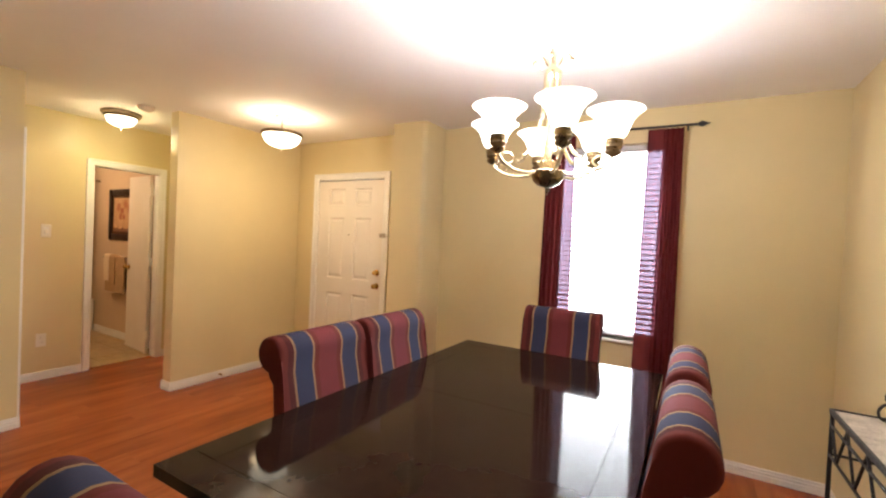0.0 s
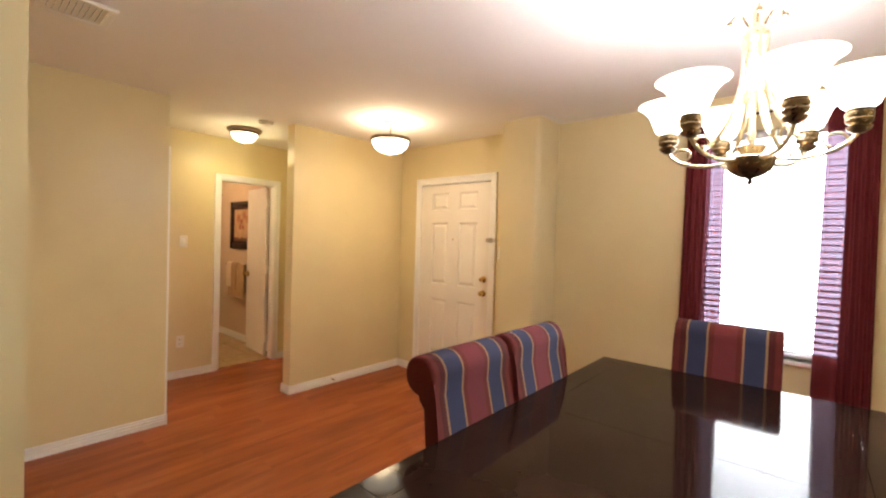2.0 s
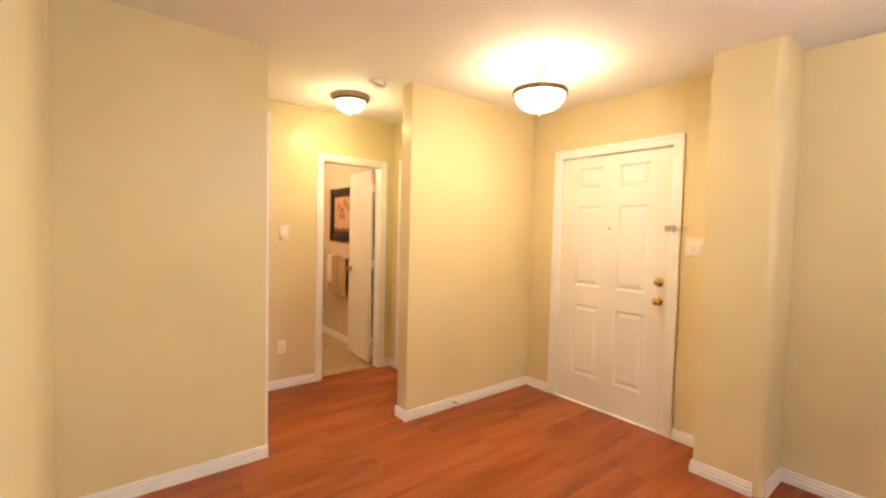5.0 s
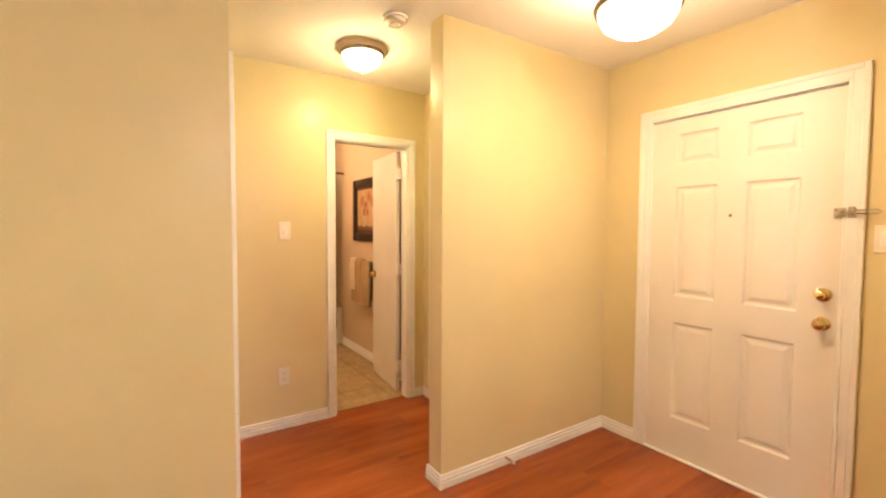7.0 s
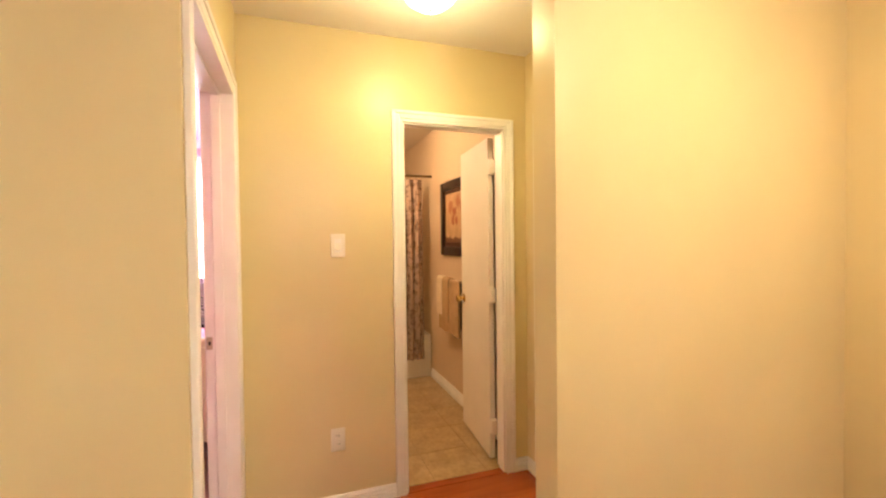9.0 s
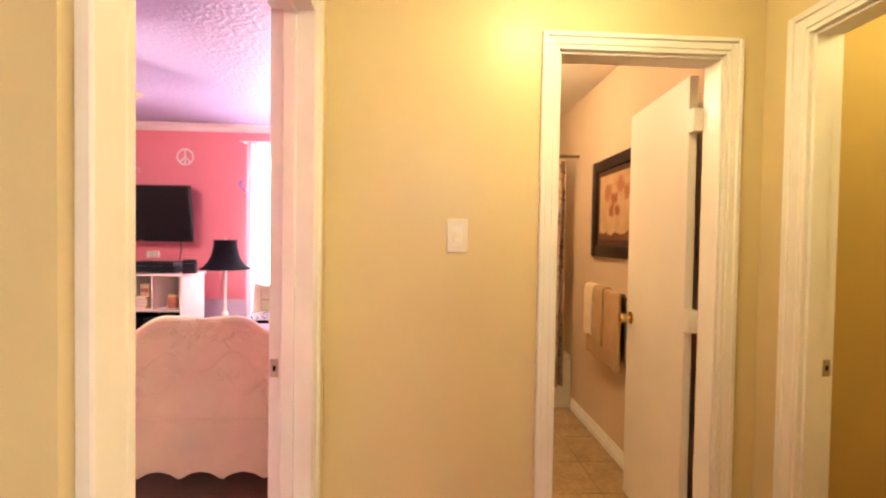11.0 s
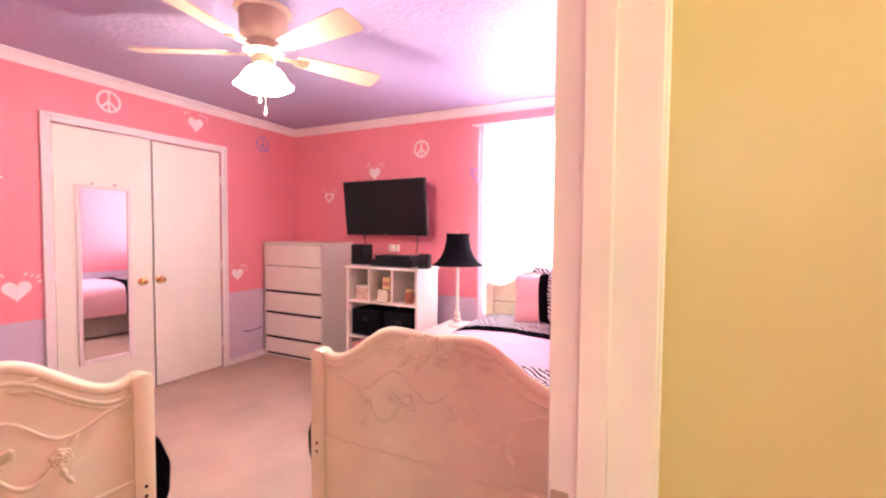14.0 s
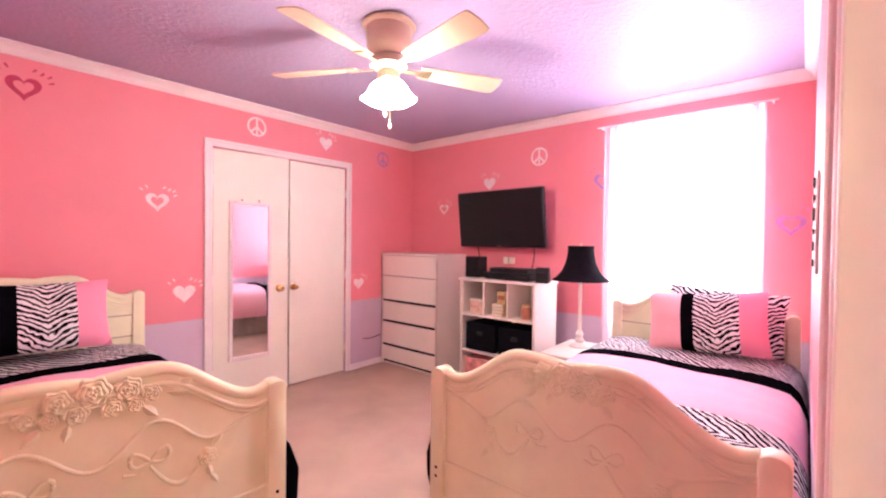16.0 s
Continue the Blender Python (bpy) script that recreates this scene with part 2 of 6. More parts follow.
def picture_print():
    """A loose watercolour: red blooms over a pale ground, a shadowed vase and a dark foot band."""
    m, nt, b = nodes_of("floral_print")
    vec = coords(nt)
    warp = nt.nodes.new("ShaderNodeTexNoise")
    warp.inputs["Scale"].default_value = 16
    nt.links.new(vec, warp.inputs["Vector"])
    add_v = nt.nodes.new("ShaderNodeVectorMath")
    add_v.operation = "MULTIPLY_ADD"
    nt.links.new(warp.outputs["Color"], add_v.inputs[0])
    add_v.inputs[1].default_value = (0.09, 0.0, 0.09)
    nt.links.new(vec, add_v.inputs[2])
    col = ramp(nt, noise_tex(nt, vec, 9, 4), [(0.3, (0.44, 0.27, 0.13)), (0.7, (0.60, 0.40, 0.22))])
    spots = [(-0.12, 0.10, 0.060), (-0.03, 0.05, 0.055), (0.06, 0.13, 0.065), (-0.07, -0.02, 0.048), (0.14, 0.08, 0.055), (0.02, -0.03, 0.040)]
    for k, (x, z, r) in enumerate(spots):
        dist = nt.nodes.new("ShaderNodeVectorMath")
        dist.operation = "DISTANCE"
        nt.links.new(add_v.outputs[0], dist.inputs[0])
        dist.inputs[1].default_value = (x + 0.045, -0.0145, z + 0.045)
        mask = ramp(nt, dist.outputs["Value"], [(r * 0.55, (0.9,) * 3), (r * 1.05, (0, 0, 0))])
        col = mixed(nt, mask, col, (0.30, 0.055, 0.022) if k % 2 else (0.36, 0.12, 0.05))
    sep = nt.nodes.new("ShaderNodeSeparateXYZ")
    nt.links.new(add_v.outputs[0], sep.inputs[0])
    low = nt.nodes.new("ShaderNodeMath")
    low.operation = "LESS_THAN"
    nt.links.new(sep.outputs[2], low.inputs[0])
    low.inputs[1].default_value = -0.125
    col = mixed(nt, low.outputs[0], col, (0.15, 0.06, 0.03))
    nt.links.new(col, b.inputs["Base Color"])
    b.inputs["Roughness"].default_value = 0.35
    return m


def stone(name, a, c2, scale, rough=0.4):
    m, nt, b = nodes_of(name)
    vec = coords(nt, world_space=True)
    f = mixed(nt, 0.4, noise_tex(nt, vec, scale, 6, 0.65), noise_tex(nt, vec, scale * 5, 4))
    nt.links.new(ramp(nt, f, [(0.36, a), (0.62, c2)]), b.inputs["Base Color"])
    b.inputs["Roughness"].default_value = rough
    bumped(nt, b, f, 0.15, 0.002)
    return m


CREAM = painted_wall("cream_wall_paint", (0.72, 0.607, 0.342))
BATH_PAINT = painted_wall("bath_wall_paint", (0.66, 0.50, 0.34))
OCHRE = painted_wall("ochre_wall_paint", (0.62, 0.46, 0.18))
PINK = two_tone_wall("pink_and_lilac_wall_paint", (0.80, 0.245, 0.295), (0.60, 0.45, 0.58), 0.715)
CEIL = textured_ceiling("white_ceiling_plaster", (0.90, 0.87, 0.83), 0.12)
LILAC_CEIL = textured_ceiling("lilac_ceiling_plaster", (0.40, 0.32, 0.49), 0.6, 0.5)
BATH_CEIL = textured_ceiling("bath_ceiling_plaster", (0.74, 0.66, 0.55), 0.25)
TRIM = plain("white_trim_paint", (0.86, 0.84, 0.79), 0.38, var=0.05, vscale=6, bump=0.05, bscale=60)
DOOR_WHITE = plain("white_door_paint", (0.82, 0.77, 0.68), 0.42, var=0.05, vscale=2, bump=0.06, bscale=90)
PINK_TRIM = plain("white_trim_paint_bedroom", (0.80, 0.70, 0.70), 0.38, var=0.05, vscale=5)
LAMINATE = laminate()
UNDERLAY = plain("dark_floor_underlay", (0.05, 0.02, 0.012), 0.8)
CARPET = plain("rose_beige_carpet", (0.50, 0.345, 0.275), 0.95, var=0.13, vscale=2.2, bump=0.9, bscale=260)
TILE = stone("travertine_tile", (0.27, 0.17, 0.08), (0.46, 0.32, 0.17), 7)
GROUT = plain("tile_grout", (0.33, 0.23, 0.125), 0.9)
ESPRESSO = plain("espresso_lacquered_wood", (0.017, 0.0085, 0.006), 0.07, var=0.3, vscale=5, rvar=0.02, spec=0.07)
FABRIC = striped_fabric()
BRONZE = plain("antique_bronze", (0.27, 0.205, 0.12), 0.32, 1.0, var=0.35, vscale=25)
BRASS_PALE = plain("antique_pale_brass", (0.80, 0.71, 0.50), 0.33, 1.0, var=0.2, vscale=25)
BRASS = plain("polished_brass", (0.72, 0.52, 0.22), 0.2, 1.0, var=0.12, vscale=30, rvar=0.05)
NICKEL = plain("satin_nickel", (0.55, 0.50, 0.42), 0.3, 1.0, var=0.1, vscale=30)
BLACK_IRON = plain("black_wrought_iron", (0.016, 0.014, 0.013), 0.45, 0.4, var=0.3, vscale=30, bump=0.2, bscale=120)
SHADE_GLASS = plain("lit_frosted_shade_glass", (0.9, 0.85, 0.75), 0.35, emit=5.0, emit_col=(1.0, 0.90, 0.74), var=0.03)
BOWL_GLASS = plain("lit_alabaster_bowl_glass", (0.9, 0.82, 0.68), 0.35, emit=6.0, emit_col=(1.0, 0.88, 0.66), var=0.03)
FAN_GLASS = plain("lit_tulip_shade_glass", (0.9, 0.85, 0.8), 0.35, emit=30.0, emit_col=(1.0, 0.90, 0.78), var=0.03)
PLASTIC = plain("white_switch_plastic", (0.82, 0.77, 0.66), 0.35, var=0.03)
# near-black for small dark parts and for the shade inside gaps and holes
DARK_AND_GAP_SHADE = plain("dark_parts_and_gap_shade", (0.004, 0.003, 0.003), 0.95, spec=0.05)
BURGUNDY = sheer("burgundy_sheer_fabric", (0.115, 0.020, 0.021), 0.03, 0.08, (0.28, 0.10, 0.15))
THIN_BURGUNDY = sheer("burgundy_single_sheer", (0.115, 0.020, 0.021), 0.046, 0.06, (0.60, 0.50, 0.70))
PINK_SHEER = sheer("pale_pink_sheer_fabric", (0.92, 0.74, 0.80), 0.30, 0.55)
BLIND = sheer("white_translucent_slat", (0.80, 0.79, 0.80), 0.0, 0.16)
PANE = glass("window_glass")
STONE_TOP = stone("mosaic_stone_top", (0.30, 0.26, 0.21), (0.58, 0.52, 0.44), 22)
PRINT = picture_print()
MAT_BOARD = plain("brown_mat_board", (0.075, 0.032, 0.018), 0.7)
PAN = plain("brushed_lamp_pan", (0.50, 0.43, 0.32), 0.5, 0.7, var=0.08, vscale=8)
FRAME_BROWN = plain("dark_brown_picture_frame", (0.022, 0.011, 0.008), 0.35, var=0.3, vscale=20)
TOWEL_CREAM = plain("cream_terry_cloth", (0.74, 0.60, 0.42), 0.95, var=0.1, vscale=12, bump=0.9, bscale=330)
TOWEL_TAN = plain("tan_terry_cloth", (0.46, 0.30, 0.16), 0.95, var=0.1, vscale=12, bump=0.9, bscale=330)
WHITE_ENAMEL = plain("white_tub_enamel", (0.80, 0.74, 0.66), 0.2, var=0.03)
FURN_WHITE = plain("white_furniture_laminate", (0.78, 0.70, 0.64), 0.4, var=0.04)
CREAM_BED = plain("antique_cream_bed_paint", (0.85, 0.82, 0.58), 0.42, var=0.10, vscale=4, bump=0.05, bscale=70)
TV_BLACK = plain("glossy_black_screen", (0.006, 0.006, 0.008), 0.30, var=0.0, rvar=0.0, spec=0.25)
BLACK_PLASTIC = plain("black_plastic", (0.008, 0.008, 0.010), 0.5, var=0.2, spec=0.25)
BLACK_CLOTH = plain("black_lampshade_cloth", (0.006, 0.0055, 0.009), 0.9, spec=0.08, var=0.3, vscale=20, bump=0.3, bscale=300)
MIRROR = plain("mirror_silver", (0.90, 0.88, 0.90), 0.02, 1.0, var=0.01, rvar=0.0)
WHITE_HEART = plain("white_wall_paint_stencil", (0.86, 0.70, 0.72), 0.6, var=0.12, vscale=30)
LILAC_HEART = plain("lilac_wall_paint_stencil", (0.44, 0.22, 0.52), 0.6, var=0.15, vscale=30)
RED_HEART = plain("crimson_wall_paint_stencil", (0.50, 0.035, 0.10), 0.6, var=0.15, vscale=30)
BLADE = plain("pale_fan_blade", (0.56, 0.40, 0.29), 0.4, var=0.08, vscale=8)
SKIRT = plain("grey_beige_bed_skirt", (0.36, 0.29, 0.26), 0.9, var=0.12, vscale=10)
SHEET = plain("white_mattress_cloth", (0.72, 0.66, 0.64), 0.9)

# ---- builders ----


def box(bm, x0, x1, y0, y1, z0, z1, bevel=0.0, seg=1):
    m = Matrix.Translation(((x0 + x1) / 2, (y0 + y1) / 2, (z0 + z1) / 2)) @ Matrix.Diagonal((abs(x1 - x0), abs(y1 - y0), abs(z1 - z0), 1))
    vs = bmesh.ops.create_cube(bm, size=1, matrix=m)["verts"]
    if bevel:
        es = list({e for v in vs for e in v.link_edges})
        bmesh.ops.bevel(bm, geom=es, offset=bevel, segments=seg, affect="EDGES", profile=0.5)
    return bm


def B(*args, bevel=0.0, seg=1):
    return box(bmesh.new(), *args, bevel=bevel, seg=seg)


def rod(bm, a, b, r0, r1=None, seg=16):
    a, b = Vector(a), Vector(b)
    m = Matrix.Translation((a + b) / 2) @ (b - a).to_track_quat("Z", "Y").to_matrix().to_4x4()
    bmesh.ops.create_cone(bm, cap_ends=True, segments=seg, radius1=r0, radius2=r0 if r1 is None else r1, depth=(b - a).length, matrix=m)
    return bm


def lathe(bm, profile, at=(0, 0, 0), seg=32, wave=0.0, waves=0, m=None):
    """Turn a profile of (radius, z) round z; a wave scallops the outer rim."""
    rings = []
    n = len(profile)
    for i, (r, z) in enumerate(profile):
        ring = []
        for k in range(seg):
            a = 2 * math.pi * k / seg
            rr = max(r, 0.0004) * (1 + wave * (i / max(1, n - 1)) * math.sin(waves * a)) if wave else max(r, 0.0004)
            p = Vector((rr * math.cos(a), rr * math.sin(a), z))
            ring.append(bm.verts.new((m @ p) if m else (p + Vector(at))))
        rings.append(ring)
    for a, b in zip(rings, rings[1:]):
        for k in range(seg):
            bm.faces.new((a[k], a[(k + 1) % seg], b[(k + 1) % seg], b[k]))
    return bm


def tube(bm, pts, r, seg=8, taper=None):
    """A round bar along points."""
    pts = [Vector(p) for p in pts]
    rings, up = [], Vector((0.13, 0.31, 0.94)).normalized()
    for i, p in enumerate(pts):
        d = (pts[min(i + 1, len(pts) - 1)] - pts[max(i - 1, 0)]).normalized()
        s = d.cross(up)
        if s.length < 1e-3:
            s = d.cross(Vector((1, 0, 0)))
        s.normalize()
        u = s.cross(d)
        rr = r * (taper(i / (len(pts) - 1)) if taper else 1)
        rings.append([bm.verts.new(p + (s * math.cos(2 * math.pi * k / seg) + u * math.sin(2 * math.pi * k / seg)) * rr) for k in range(seg)])
    for a, b in zip(rings, rings[1:]):
        for k in range(seg):
            bm.faces.new((a[k], a[(k + 1) % seg], b[(k + 1) % seg], b[k]))
    bm.faces.new(rings[0][::-1]), bm.faces.new(rings[-1])
    return bm


def slab(bm, outline, a0, a1, axis="y", bevel=0.0, seg=2):
    """Extrude a closed 2D outline between a0 and a1. axis y: outline is (x, z); x: (y, z); z: (x, y)."""
    def at(p, a):
        return {"y": (p[0], a, p[1]), "x": (a, p[0], p[1]), "z": (p[0], p[1], a)}[axis]
    v0 = [bm.verts.new(at(p, a0)) for p in outline]
    v1 = [bm.verts.new(at(p, a1)) for p in outline]
    f0, f1 = bm.faces.new(v0), bm.faces.new(v1[::-1])
    n = len(outline)
    for k in range(n):
        bm.faces.new((v0[(k + 1) % n], v0[k], v1[k], v1[(k + 1) % n]))
    if bevel:
        bmesh.ops.bevel(bm, geom=list(f0.edges) + list(f1.edges), offset=bevel, segments=seg, affect="EDGES", profile=0.5)
    return bm


def part(name, bm, material, parent=None, label="", smooth=True):
    bmesh.ops.recalc_face_normals(bm, faces=bm.faces)
    me = bpy.data.meshes.new(name)
    bm.to_mesh(me)
    bm.free()
    me.materials.append(material)
    if smooth:
        me.shade_smooth()
        me.set_sharp_from_angle(angle=radians(38))
    ob = new(name, me)
    if parent:
        ob.parent = parent
    if label:
        ob["label"] = label
    return ob


def thing(name, label, category, at=(0, 0, 0), turn=0.0, group="", kind=""):
    ob = new(name)
    ob.empty_display_size = 0.1
    ob.matrix_basis = pose(*at, 0, 0, turn)
    return tagged(ob, label, category, group, kind)


def setting(name, bm, material, label, category, smooth=False):
    return tagged(part(name, bm, material, smooth=smooth), label, category, "", "structure")


def wall_along_x(bm, x0, x1, y0, y1, holes=(), z1=H):
    """A wall that runs along x, with (xa, xb, za, zb) holes through it."""
    at = x0
    for xa, xb, za, zb in sorted(holes):
        if xa > at:
            box(bm, at, xa, y0, y1, 0, z1)
        if za > 0:
            box(bm, xa, xb, y0, y1, 0, za)
        if zb < z1:
            box(bm, xa, xb, y0, y1, zb, z1)
        at = xb
    box(bm, at, x1, y0, y1, 0, z1)
    return bm


def wall_along_y(bm, x0, x1, y0, y1, holes=(), z1=H):
    at = y0
    for ya, yb, za, zb in sorted(holes):
        if ya > at:
            box(bm, x0, x1, at, ya, 0, z1)
        if za > 0:
            box(bm, x0, x1, ya, yb, 0, za)
        if zb < z1:
            box(bm, x0, x1, ya, yb, zb, z1)
        at = yb
    box(bm, x0, x1, at, y1, 0, z1)
    return bm


# ---- the shell ----
DOOR_Z = 2.036
BX, BY = -7.98, -2.63          # bedroom west and south faces
# hall and dining walls
setting("wall_north", wall_along_x(bmesh.new(), -4.0, 0.80, 3.38, 3.52, [(-3.60, -2.665, 0, 2.06), (-0.96, -0.15, 0.77, 2.22)]), CREAM,
        "cream painted wall with front door and window", "wall")
pil = bmesh.new()
rc = 0.045
arc = [(-2.0 - rc + rc * math.cos(a), 3.05 + rc + rc * math.sin(a)) for a in [radians(-90 + 15 * k) for k in range(7)]]
slab(pil, [(-2.345, 3.38), (-2.345, 3.05)] + arc + [(-2.0, 3.38)], 0, H, "z")
tagged(part("wall_pier", pil, CREAM), "cream painted wall pier with a rounded corner", "wall", "", "structure")
setting("wall_east", B(0.80, 0.92, -2.2, 3.52, 0, H), CREAM, "cream painted dining room wall", "wall")
setting("wall_south", B(-1.95, 0.80, -2.2, -2.08, 0, H), CREAM, "cream painted wall behind the dining room", "wall")
setting("wall_stub", B(-1.95, -1.83, -2.08, 0.11, 0, H), CREAM, "cream painted wall end beside the dining room", "wall")
setting("wall_kitchen_side", B(-4.0, -1.95, -0.01, 0.11, 0, H), CREAM, "cream painted wall closing the passage", "wall")
setting("wall_lobby", B(-4.07, -4.0, -0.01, 1.016, 0, H), CREAM, "cream painted wall at the lobby corner", "wall")
setting("wall_partition", B(-4.03, -3.91, 2.03, 3.52, 0, H), CREAM, "cream painted partition wall between lobby and hall", "wall")
setting("wall_hall_west", wall_along_y(bmesh.new(), -5.19, -5.08, 1.06, 2.62, [(1.850, 2.486, 0, DOOR_Z)]), CREAM, "cream painted hall wall with a bathroom door", "wall")
setting("wall_hall_north", wall_along_x(bmesh.new(), -5.08, -4.03, 2.62, 2.73, [(-4.91, -4.13, 0, DOOR_Z)]), CREAM, "cream painted hall wall with an open doorway", "wall")
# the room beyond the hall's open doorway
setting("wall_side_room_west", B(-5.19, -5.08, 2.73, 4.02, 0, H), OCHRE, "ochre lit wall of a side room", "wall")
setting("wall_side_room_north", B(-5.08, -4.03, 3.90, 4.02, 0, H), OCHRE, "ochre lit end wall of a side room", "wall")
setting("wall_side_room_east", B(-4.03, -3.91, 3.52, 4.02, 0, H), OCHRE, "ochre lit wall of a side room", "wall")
# bedroom
setting("wall_bedroom_north_a", wall_along_x(bmesh.new(), -5.19, -4.0, 1.016, 1.06, [(-4.90, -4.075, 0, DOOR_Z)]), CREAM, "cream hall side of the bedroom doorway wall", "wall")
setting("wall_bedroom_north", wall_along_x(bmesh.new(), BX - 0.12, -4.075, 0.952, 1.016, [(-4.90, -4.08, 0, DOOR_Z)]), PINK, "pink and lilac painted bedroom wall", "wall")
setting("wall_bedroom_west", wall_along_y(bmesh.new(), BX - 0.12, BX, BY, 0.952, [(-0.24, 0.62, 0.68, 2.22)]), PINK, "pink and lilac painted bedroom wall with a window", "wall")
setting("wall_bedroom_south", wall_along_x(bmesh.new(), BX - 0.12, -4.115, BY - 0.12, BY, [(-7.03, -5.755, 0, 2.06)]), PINK, "pink and lilac painted bedroom wall with a closet", "wall")
setting("wall_bedroom_east", B(-4.115, -4.07, BY - 0.12, 0.925, 0, H), PINK, "pink and lilac painted bedroom wall", "wall")
setting("wall_closet_back", B(-7.3, -5.5, BY - 0.75, BY - 0.65, 0, H), PINK, "pink painted closet back wall", "wall")
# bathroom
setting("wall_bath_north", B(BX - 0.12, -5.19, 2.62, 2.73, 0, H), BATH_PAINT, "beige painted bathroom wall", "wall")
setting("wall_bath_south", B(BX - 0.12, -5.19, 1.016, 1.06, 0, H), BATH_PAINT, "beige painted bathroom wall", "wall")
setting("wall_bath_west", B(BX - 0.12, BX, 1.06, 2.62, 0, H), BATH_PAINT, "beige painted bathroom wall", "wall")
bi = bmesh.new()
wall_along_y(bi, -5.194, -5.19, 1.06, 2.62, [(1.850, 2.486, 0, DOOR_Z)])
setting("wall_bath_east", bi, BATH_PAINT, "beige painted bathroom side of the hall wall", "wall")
# ceilings
setting("ceiling", B(-5.135, 0.92, -2.2, 4.02, H, H + 0.1), CEIL, "white lightly textured plaster ceiling", "ceiling")
setting("ceiling_bedroom", B(BX - 0.12, -4.09, BY - 0.75, 1.016, H - 0.002, H + 0.098), LILAC_CEIL, "lilac painted ceiling with splattered texture", "ceiling")
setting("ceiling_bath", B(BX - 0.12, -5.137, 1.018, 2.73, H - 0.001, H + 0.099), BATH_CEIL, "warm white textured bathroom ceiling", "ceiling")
# floors
setting("floor_bedroom", B(BX - 0.12, -4.0, BY - 0.75, 1.03, -0.12, 0.0), CARPET, "rose beige cut-pile bedroom carpet", "floor")
bath_floor = setting("floor_bath", B(BX - 0.12, -5.13, 1.03, 2.73, -0.12, -0.004), GROUT, "travertine coloured tile bathroom floor", "floor")
floor = setting("floor", B(-5.13, 0.92, -2.2, 4.02, -0.12, -0.010), UNDERLAY, "glossy cherry laminate plank floor", "floor")
setting("ground_outside", B(-60, 60, 4.03, 120, -0.4, -0.2), GROUT, "pale ground outside the windows", "ground")


# ---- trims ----
def baseboard(a, b, out, material=TRIM, h=0.075):
    """A stepped board from a to b on the floor; out is the way it faces."""
    a, b, o = Vector((*a, 0)), Vector((*b, 0)), Vector((*out, 0))
    prof = [(0, 0), (0.014, 0), (0.014, h * 0.44), (0.0075, h * 0.47), (0.0075, h * 0.53), (0.013, h * 0.56), (0.013, h * 0.70), (0.006, h * 0.74), (0.006, h * 0.79), (0.010, h * 0.82), (0.009, h * 0.94), (0.005, h), (0, h)]
    bm = bmesh.new()
    r0 = [bm.verts.new(a + o * d + Vector((0, 0, z))) for d, z in prof]
    r1 = [bm.verts.new(b + o * d + Vector((0, 0, z))) for d, z in prof]
    n = len(prof)
    for k in range(n):
        bm.faces.new((r0[k], r0[(k + 1) % n], r1[(k + 1) % n], r1[k]))
    bm.faces.new(r0), bm.faces.new(r1[::-1])
    return setting("baseboard", bm, material, "white painted stepped wooden baseboard", "baseboard")


for a, b, out in [((-3.91, 3.38), (-3.66, 3.38), (0, -1)), ((-2.605, 3.38), (-2.345, 3.38), (0, -1)), ((-2.0, 3.38), (0.80, 3.38), (0, -1)),
                  ((-2.345, 3.05), (-2.045, 3.05), (0, -1)), ((-2.345, 3.38), (-2.345, 3.036), (-1, 0)), ((-2.0, 3.095), (-2.0, 3.366), (1, 0)),
                  ((0.80, -2.08), (0.80, 3.366), (-1, 0)), ((-1.83, -2.08), (-1.83, 0.124), (1, 0)), ((-3.986, 0.11), (-1.83, 0.11), (0, 1)),
                  ((-4.0, 0.124), (-4.0, 1.074), (1, 0)), ((-4.035, 1.06), (-4.0, 1.06), (0, 1)), ((-3.91, 2.016), (-3.91, 3.366), (1, 0)),
                  ((-4.044, 2.03), (-3.91, 2.03), (0, -1)), ((-4.03, 2.03), (-4.03, 2.62), (-1, 0)), ((-5.08, 1.06), (-5.08, 1.806), (1, 0)),
                  ((-5.08, 2.530), (-5.08, 2.62), (1, 0)), ((-5.066, 2.62), (-4.965, 2.62), (0, -1)), ((-5.08, 1.06), (-4.965, 1.06), (0, 1))]:
    baseboard(a, b, out)
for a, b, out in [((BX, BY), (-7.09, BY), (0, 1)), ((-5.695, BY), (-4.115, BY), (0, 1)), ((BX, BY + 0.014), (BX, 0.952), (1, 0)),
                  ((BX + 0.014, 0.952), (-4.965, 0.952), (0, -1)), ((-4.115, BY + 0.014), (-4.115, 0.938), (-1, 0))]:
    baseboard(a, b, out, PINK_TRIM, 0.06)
for a, b, out in [((-6.95, 2.62), (-5.194, 2.62), (0, -1)), ((-6.95, 1.06), (-5.194, 1.06), (0, 1))]:
    baseboard(a, b, out, TRIM, 0.09)


